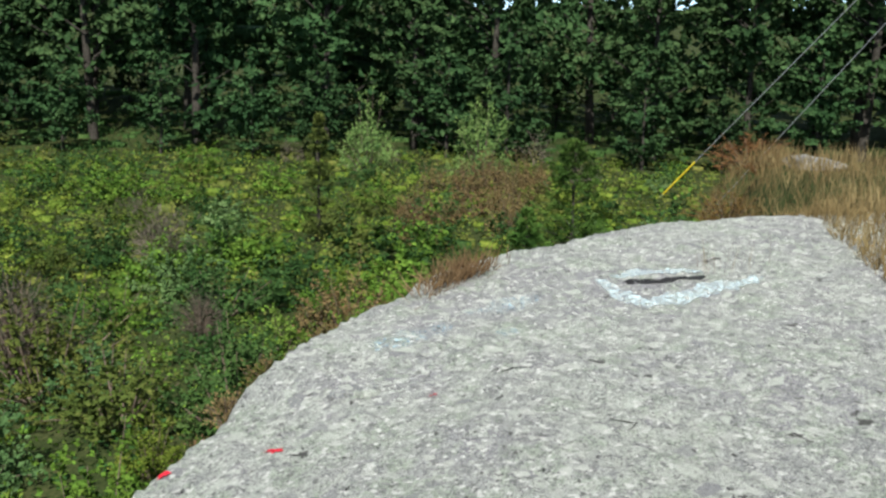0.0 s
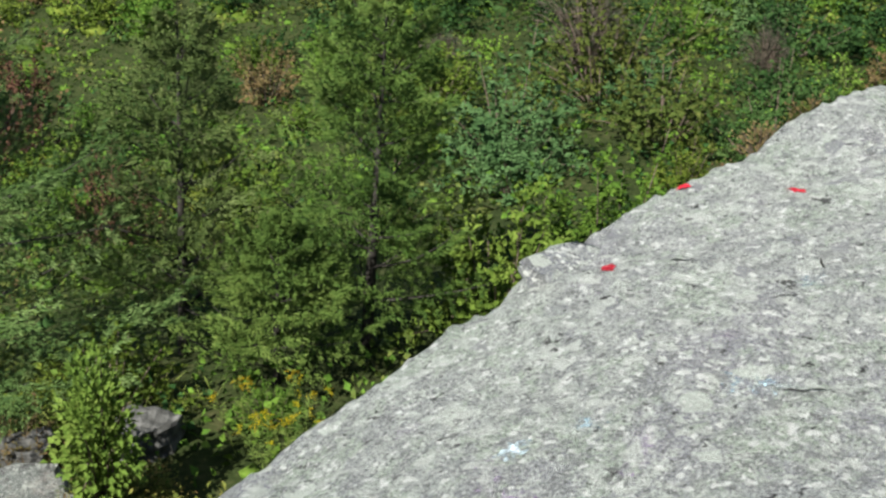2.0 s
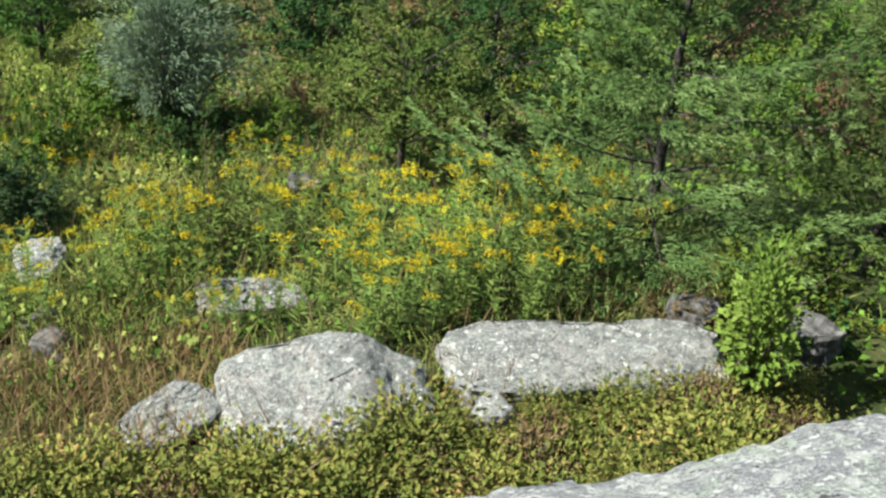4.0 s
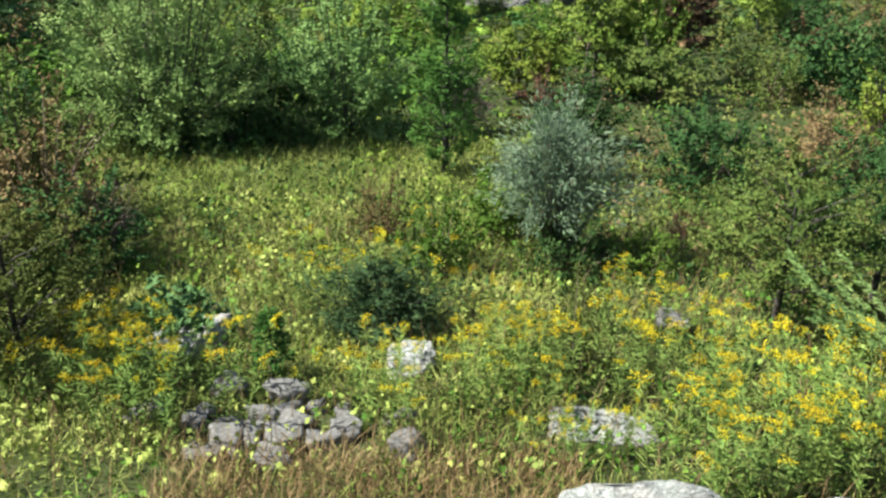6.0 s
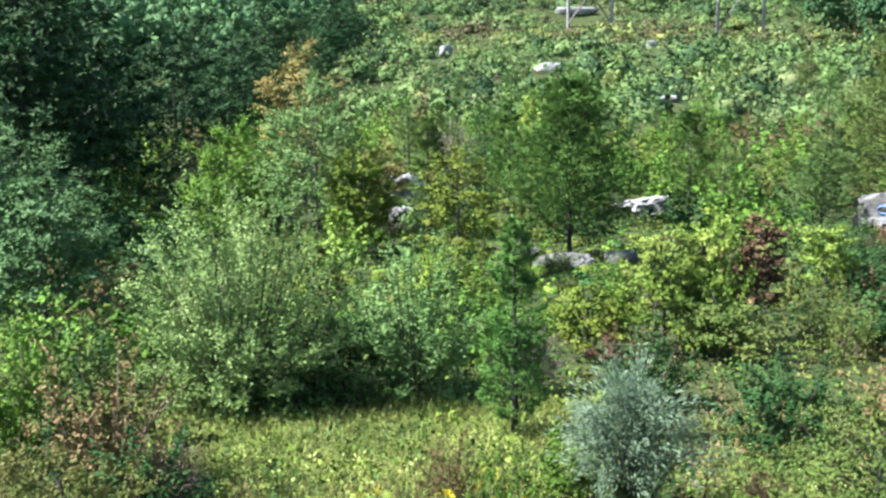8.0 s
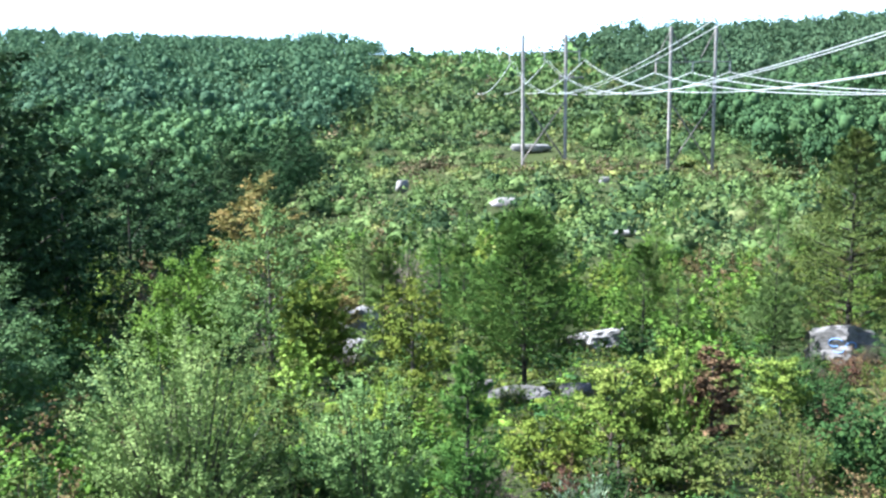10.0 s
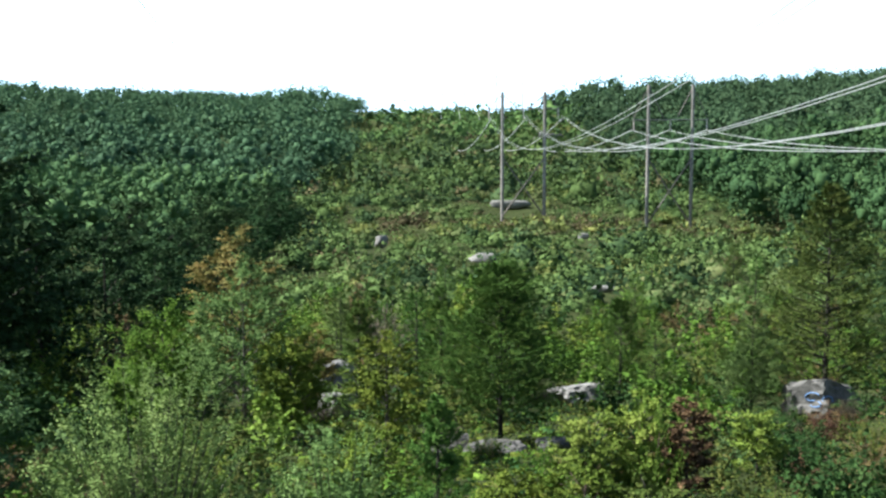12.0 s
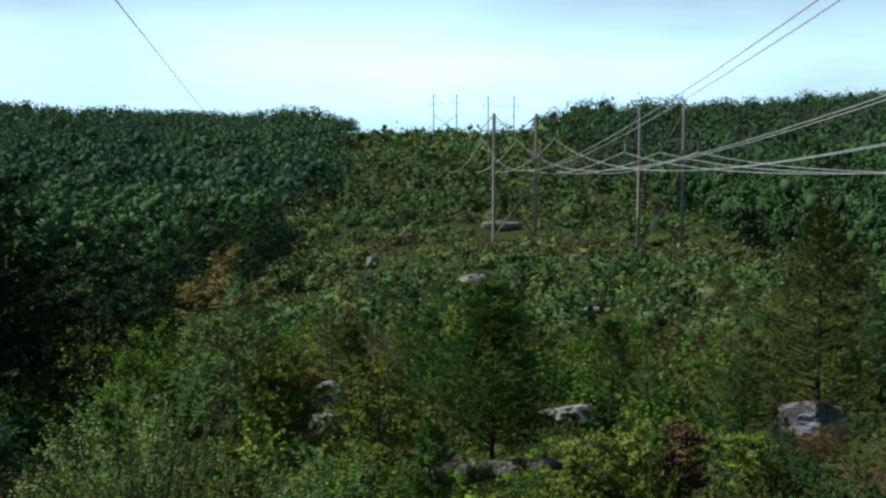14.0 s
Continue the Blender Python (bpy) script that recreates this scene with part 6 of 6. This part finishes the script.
# bare rock showing through the scrub
for x, y, sx, sy, sz, a, tx, seed, label in (
    (13.0, 39.6, 2.5, 2.6, 1.35, 20, -20, 301, "sloping grey outcrop with blue spray paint"),
    (5.0, 45.4, 1.9, 2.2, 0.9, 10, -24, 302, "pale bare outcrop among green shrubs"),
    (-4.7, 46.3, 1.6, 1.5, 2.0, 60, -12, 303, "pale bare outcrop among green shrubs"),
    (-4.3, 42.0, 1.2, 1.0, 1.1, 30, -12, 304, "pale bare outcrop among green shrubs"),
    (1.2, 32.4, 1.3, 0.9, 0.45, 5, -8, 305, "flat bare rock under a cedar"),
    (2.9, 33.3, 0.9, 0.7, 0.5, 40, -8, 306, "flat bare rock under a cedar"),
    (0.1, 33.2, 1.1, 0.9, 0.5, 70, -8, 307, "flat bare rock under a cedar"),
    (10.2, 196, 5.4, 3.0, 1.1, 0, -6, 308, "pale granite outcrop on the far slope"),
    (4.0, 131, 3.6, 1.6, 0.9, 8, -6, 309, "pale granite outcrop on the far slope"),
    (-8.6, 141, 1.4, 1.2, 1.2, 30, -14, 310, "pale granite outcrop on the far slope"),
    (12.2, 92, 1.6, 1.2, 0.4, 12, -6, 311, "pale granite outcrop on the far slope"),
    (17.0, 150, 1.3, 1.2, 0.9, 0, -4, 312, "pale granite outcrop on the far slope"),
    (-11.0, 350, 8, 3, 2.6, 5, -6, 313, "grey rock face on the far slope"),
    (4.5, 370, 3.6, 2.5, 2.6, 12, -6, 314, "grey granite outcrop on the far slope"),
    (27.5, 335, 7, 3, 3.6, 20, -6, 318, "grey rock face on the far slope"),
    (13.4, -3.1, 0.8, 0.5, 0.13, 10, 0, 316, "pale rock in dry grass beyond the slab"),
    (29.8, 30.4, 1.6, 1.2, 1.0, 0, 0, 317, "pale rock far off in the scrub"),
):
    outcrop = stone("outcrop", x, y, sx, sy, sz, a, seed, label, PALESTONE if label.startswith("pale") else HEAPSTONE if seed == 301 else FARSTONE, sink=0.2 if y < 60 else -0.1, tilt=(tx, 11 if seed == 301 else 0), res=4 if y < 60 else 3, layered=0.0)
    if seed == 301:
        painted = outcrop

def scrawl(rock, strokes, width):
    """Loops of spray paint on the face of a rock that looks to the slab."""
    m = rock.matrix_world
    at = [m @ v.co for v in rock.data.vertices]
    aim_to = Vector((0.1, 1, -0.22)).normalized()
    pieces = []
    for cx, cz, r, a0, a1 in strokes:
        pts = []
        for k in range(15):
            a = radians(a0 + (a1 - a0) * k / 14)
            aim = Vector((cx + r * math.cos(a), 38.0, cz + 0.7 * r * math.sin(a)))
            hits = [mathutils.geometry.intersect_ray_tri(*(at[i] for i in p.vertices), aim_to, aim) for p in rock.data.polygons]
            hits = [h for h in hits if h is not None]
            if hits:
                pts.append(np.array(min(hits, key=lambda h: (h - aim).length) - aim_to * 0.012))
        if len(pts) > 3:
            pieces.append(tubes(np.array(pts)[None], width, width, 4))
    if pieces:
        v, f = join(pieces)
        tagged(new("paint_mark", mesh_np("paint_mark", v, f, BLUEPAINT, True)), "loops of blue spray paint on an outcrop", "paint mark")


scrawl(painted, ((12.15, -8.2, 0.2, 20, 300), (12.25, -8.45, 0.15, 200, 420), (12.62, -8.3, 0.17, -40, 210)), 0.022)

# ---------- power line ----------


def curve_tube(name, pts, radius, material, parent=None, label="", category="", sides=5):
    p = np.array(pts, float)[None]
    v, f = tubes(p, radius, radius, sides)
    ob = new(name, mesh_np(name, v, f, material, True))
    ob.parent = parent
    return tagged(ob, label, category)


def h_frame(x0, x1, y, top, label, arm, arm_z, arms=True):
    """Two wooden poles with a crossarm, bracing and insulator strings."""
    root = new("power_pole")
    zb = float(ground_z((x0 + x1) / 2, y))
    root.matrix_world = pose((x0 + x1) / 2, y, zb)
    half = (x1 - x0) / 2
    h = top - zb
    za = arm_z - zb
    for s in (-1, 1):
        curve_tube("pole", [(s * half, 0, k * h / 6 - 0.3 * (k == 0)) for k in range(7)], 0.24, POLEWOOD, root, sides=8)
    arm_ob = curve_tube("crossarm", [(-arm, 0, za), (0, 0, za), (arm, 0, za)], 0.08, POLEWOOD, root, sides=4)
    for s in (-1, 1):
        curve_tube("brace", [(s * half, 0.26 * s, h * 0.08), (0, 0.26 * s, h * 0.30), (-s * half, 0.26 * s, h * 0.52)], 0.11, STEEL, root, sides=4)
        curve_tube("brace", [(s * half, 0, h - 0.3), (s * half * 0.3, 0, za + 0.2)], 0.07, STEEL, root, sides=4)
        curve_tube("brace", [(s * half, 0, h - 0.3), (s * arm, 0, za)], 0.06, STEEL, root, sides=4)
    for k in (-1, 0, 1):
        curve_tube("insulator", [(k * arm * 0.97, 0, za), (k * arm * 0.97, 0, za - 0.7), (k * arm * 0.97, 0, za - 1.4)], 0.11, PORCELAIN, arm_ob, sides=6)
    return tagged(root, label, "power pole", "power line structures")


h_frame(7.2, 13.15, 165, 3.3, "two-pole wooden power line frame with crossarm and bracing", 5.0, 0.9)
h_frame(27.7, 33.9, 165, 4.2, "two-pole wooden power line frame with crossarm and bracing", 5.3, -0.7)
h_frame(-4.3, 6.4, 545, 16.5, "distant wooden power line frame on the ridge", 8.0, 12.0)
h_frame(21.0, 33.0, 545, 15.5, "distant wooden power line frame on the ridge", 8.5, 11.0)


def span(name, x0, y0, z0, x1, y1, z1, sag, radius, label, twin=0.0):
    for k in ((-1, 1) if twin else (0,)):
        pts = []
        for i in range(41):
            t = i / 40
            pts.append((x0 + (x1 - x0) * t + k * twin, y0 + (y1 - y0) * t, z0 + (z1 - z0) * t - 4 * sag * t * (1 - t)))
        curve_tube(name, pts, radius, CABLE, None, label, "cable")


def near_z(y):
    return 2.2 - 0.06 * (y - 27) + 0.000637 * (y - 27) * (y - 97)


def far_z(y):
    return -1.2 - 0.0385 * (y - 67) + 0.0004 * (y - 67) * (y - 93)


for x, thick in ((5.6, 0.011), (10.4, 0.015), (15.6, 0.02)):
    y1, z0, z1 = -60.0, near_z(165.0), near_z(-60.0)
    mid_y = (165 + y1) / 2
    span("power_cable", x, 165, z0, x, y1, z1, (z0 + z1) / 2 - near_z(mid_y), thick, "pale aluminium power cable sagging across the clearing", 0.16)
for x in (25.5, 30.7, 36.0):
    f0, f1, fm = far_z(165.0), far_z(-60.0), far_z(52.5)
    span("power_cable", x, 165, f0, x, -60.0, f1, (f0 + f1) / 2 - fm, 0.022, "pale aluminium power cable sagging across the clearing", 0.16)
for xa, xb in ((5.6, -6.9), (10.4, 1.0), (15.6, 8.8)):
    span("power_cable", xa, 165, -0.5, xb, 545, 10.6, 14.5, 0.07, "distant power cable sagging to the ridge")
for xa, xb in ((25.5, 18.5), (30.7, 27.0), (36.0, 35.2)):
    span("power_cable", xa, 165, -2.1, xb, 545, 9.6, 13.0, 0.07, "distant power cable sagging to the ridge")

# a small dead tree in the shade of the birches
snag = new("dead_tree")
snag.matrix_world = pose(-3.3, 17.6, float(ground_z(-3.3, 17.6)))
curve_tube("trunk", [(0, 0, -0.1), (0.02, 0, 0.35), (0.0, 0.02, 0.7), (0.03, 0, 1.05)], 0.016, GREYBARK, snag, sides=6)
curve_tube("limb", [(0.01, 0, 0.5), (-0.12, 0, 0.60), (-0.30, 0.02, 0.62)], 0.009, GREYBARK, snag)
curve_tube("limb", [(0.01, 0, 0.7), (0.08, 0.02, 0.85), (0.12, 0.02, 0.95)], 0.008, GREYBARK, snag)
tagged(snag, "small bare dead tree in the shade of birches", "tree")

# guy wires of the structure beyond the slab
A, B = Vector((20.0, -2.15, -1.55)), Vector((18.4, -4.71, 1.82))
curve_tube("guy_wire", [A + (B - A) * k for k in (0, 1, 2, 3, 4.5)], 0.008, GUY, None, "galvanised steel guy wire of a power pole", "cable")
curve_tube("guy_guard", [A + (B - A) * k for k in (0.02, 0.08, 0.14, 0.20)], 0.014, YELLOW, None, "yellow plastic guard on a guy wire", "guard")
A, B = Vector((18.5, -3.4, -0.75)), Vector((17.3, -4.87, 1.50))
curve_tube("guy_wire", [A + (B - A) * k for k in (-0.5, 1, 2, 3, 4.5)], 0.008, GUY, None, "galvanised steel guy wire of a power pole", "cable")
span("overhead_wire", -8.2, 22.5, 6.48, -21.2, 105.0, 2.63, 0.0, 0.02, "thin overhead wire crossing above the woods")
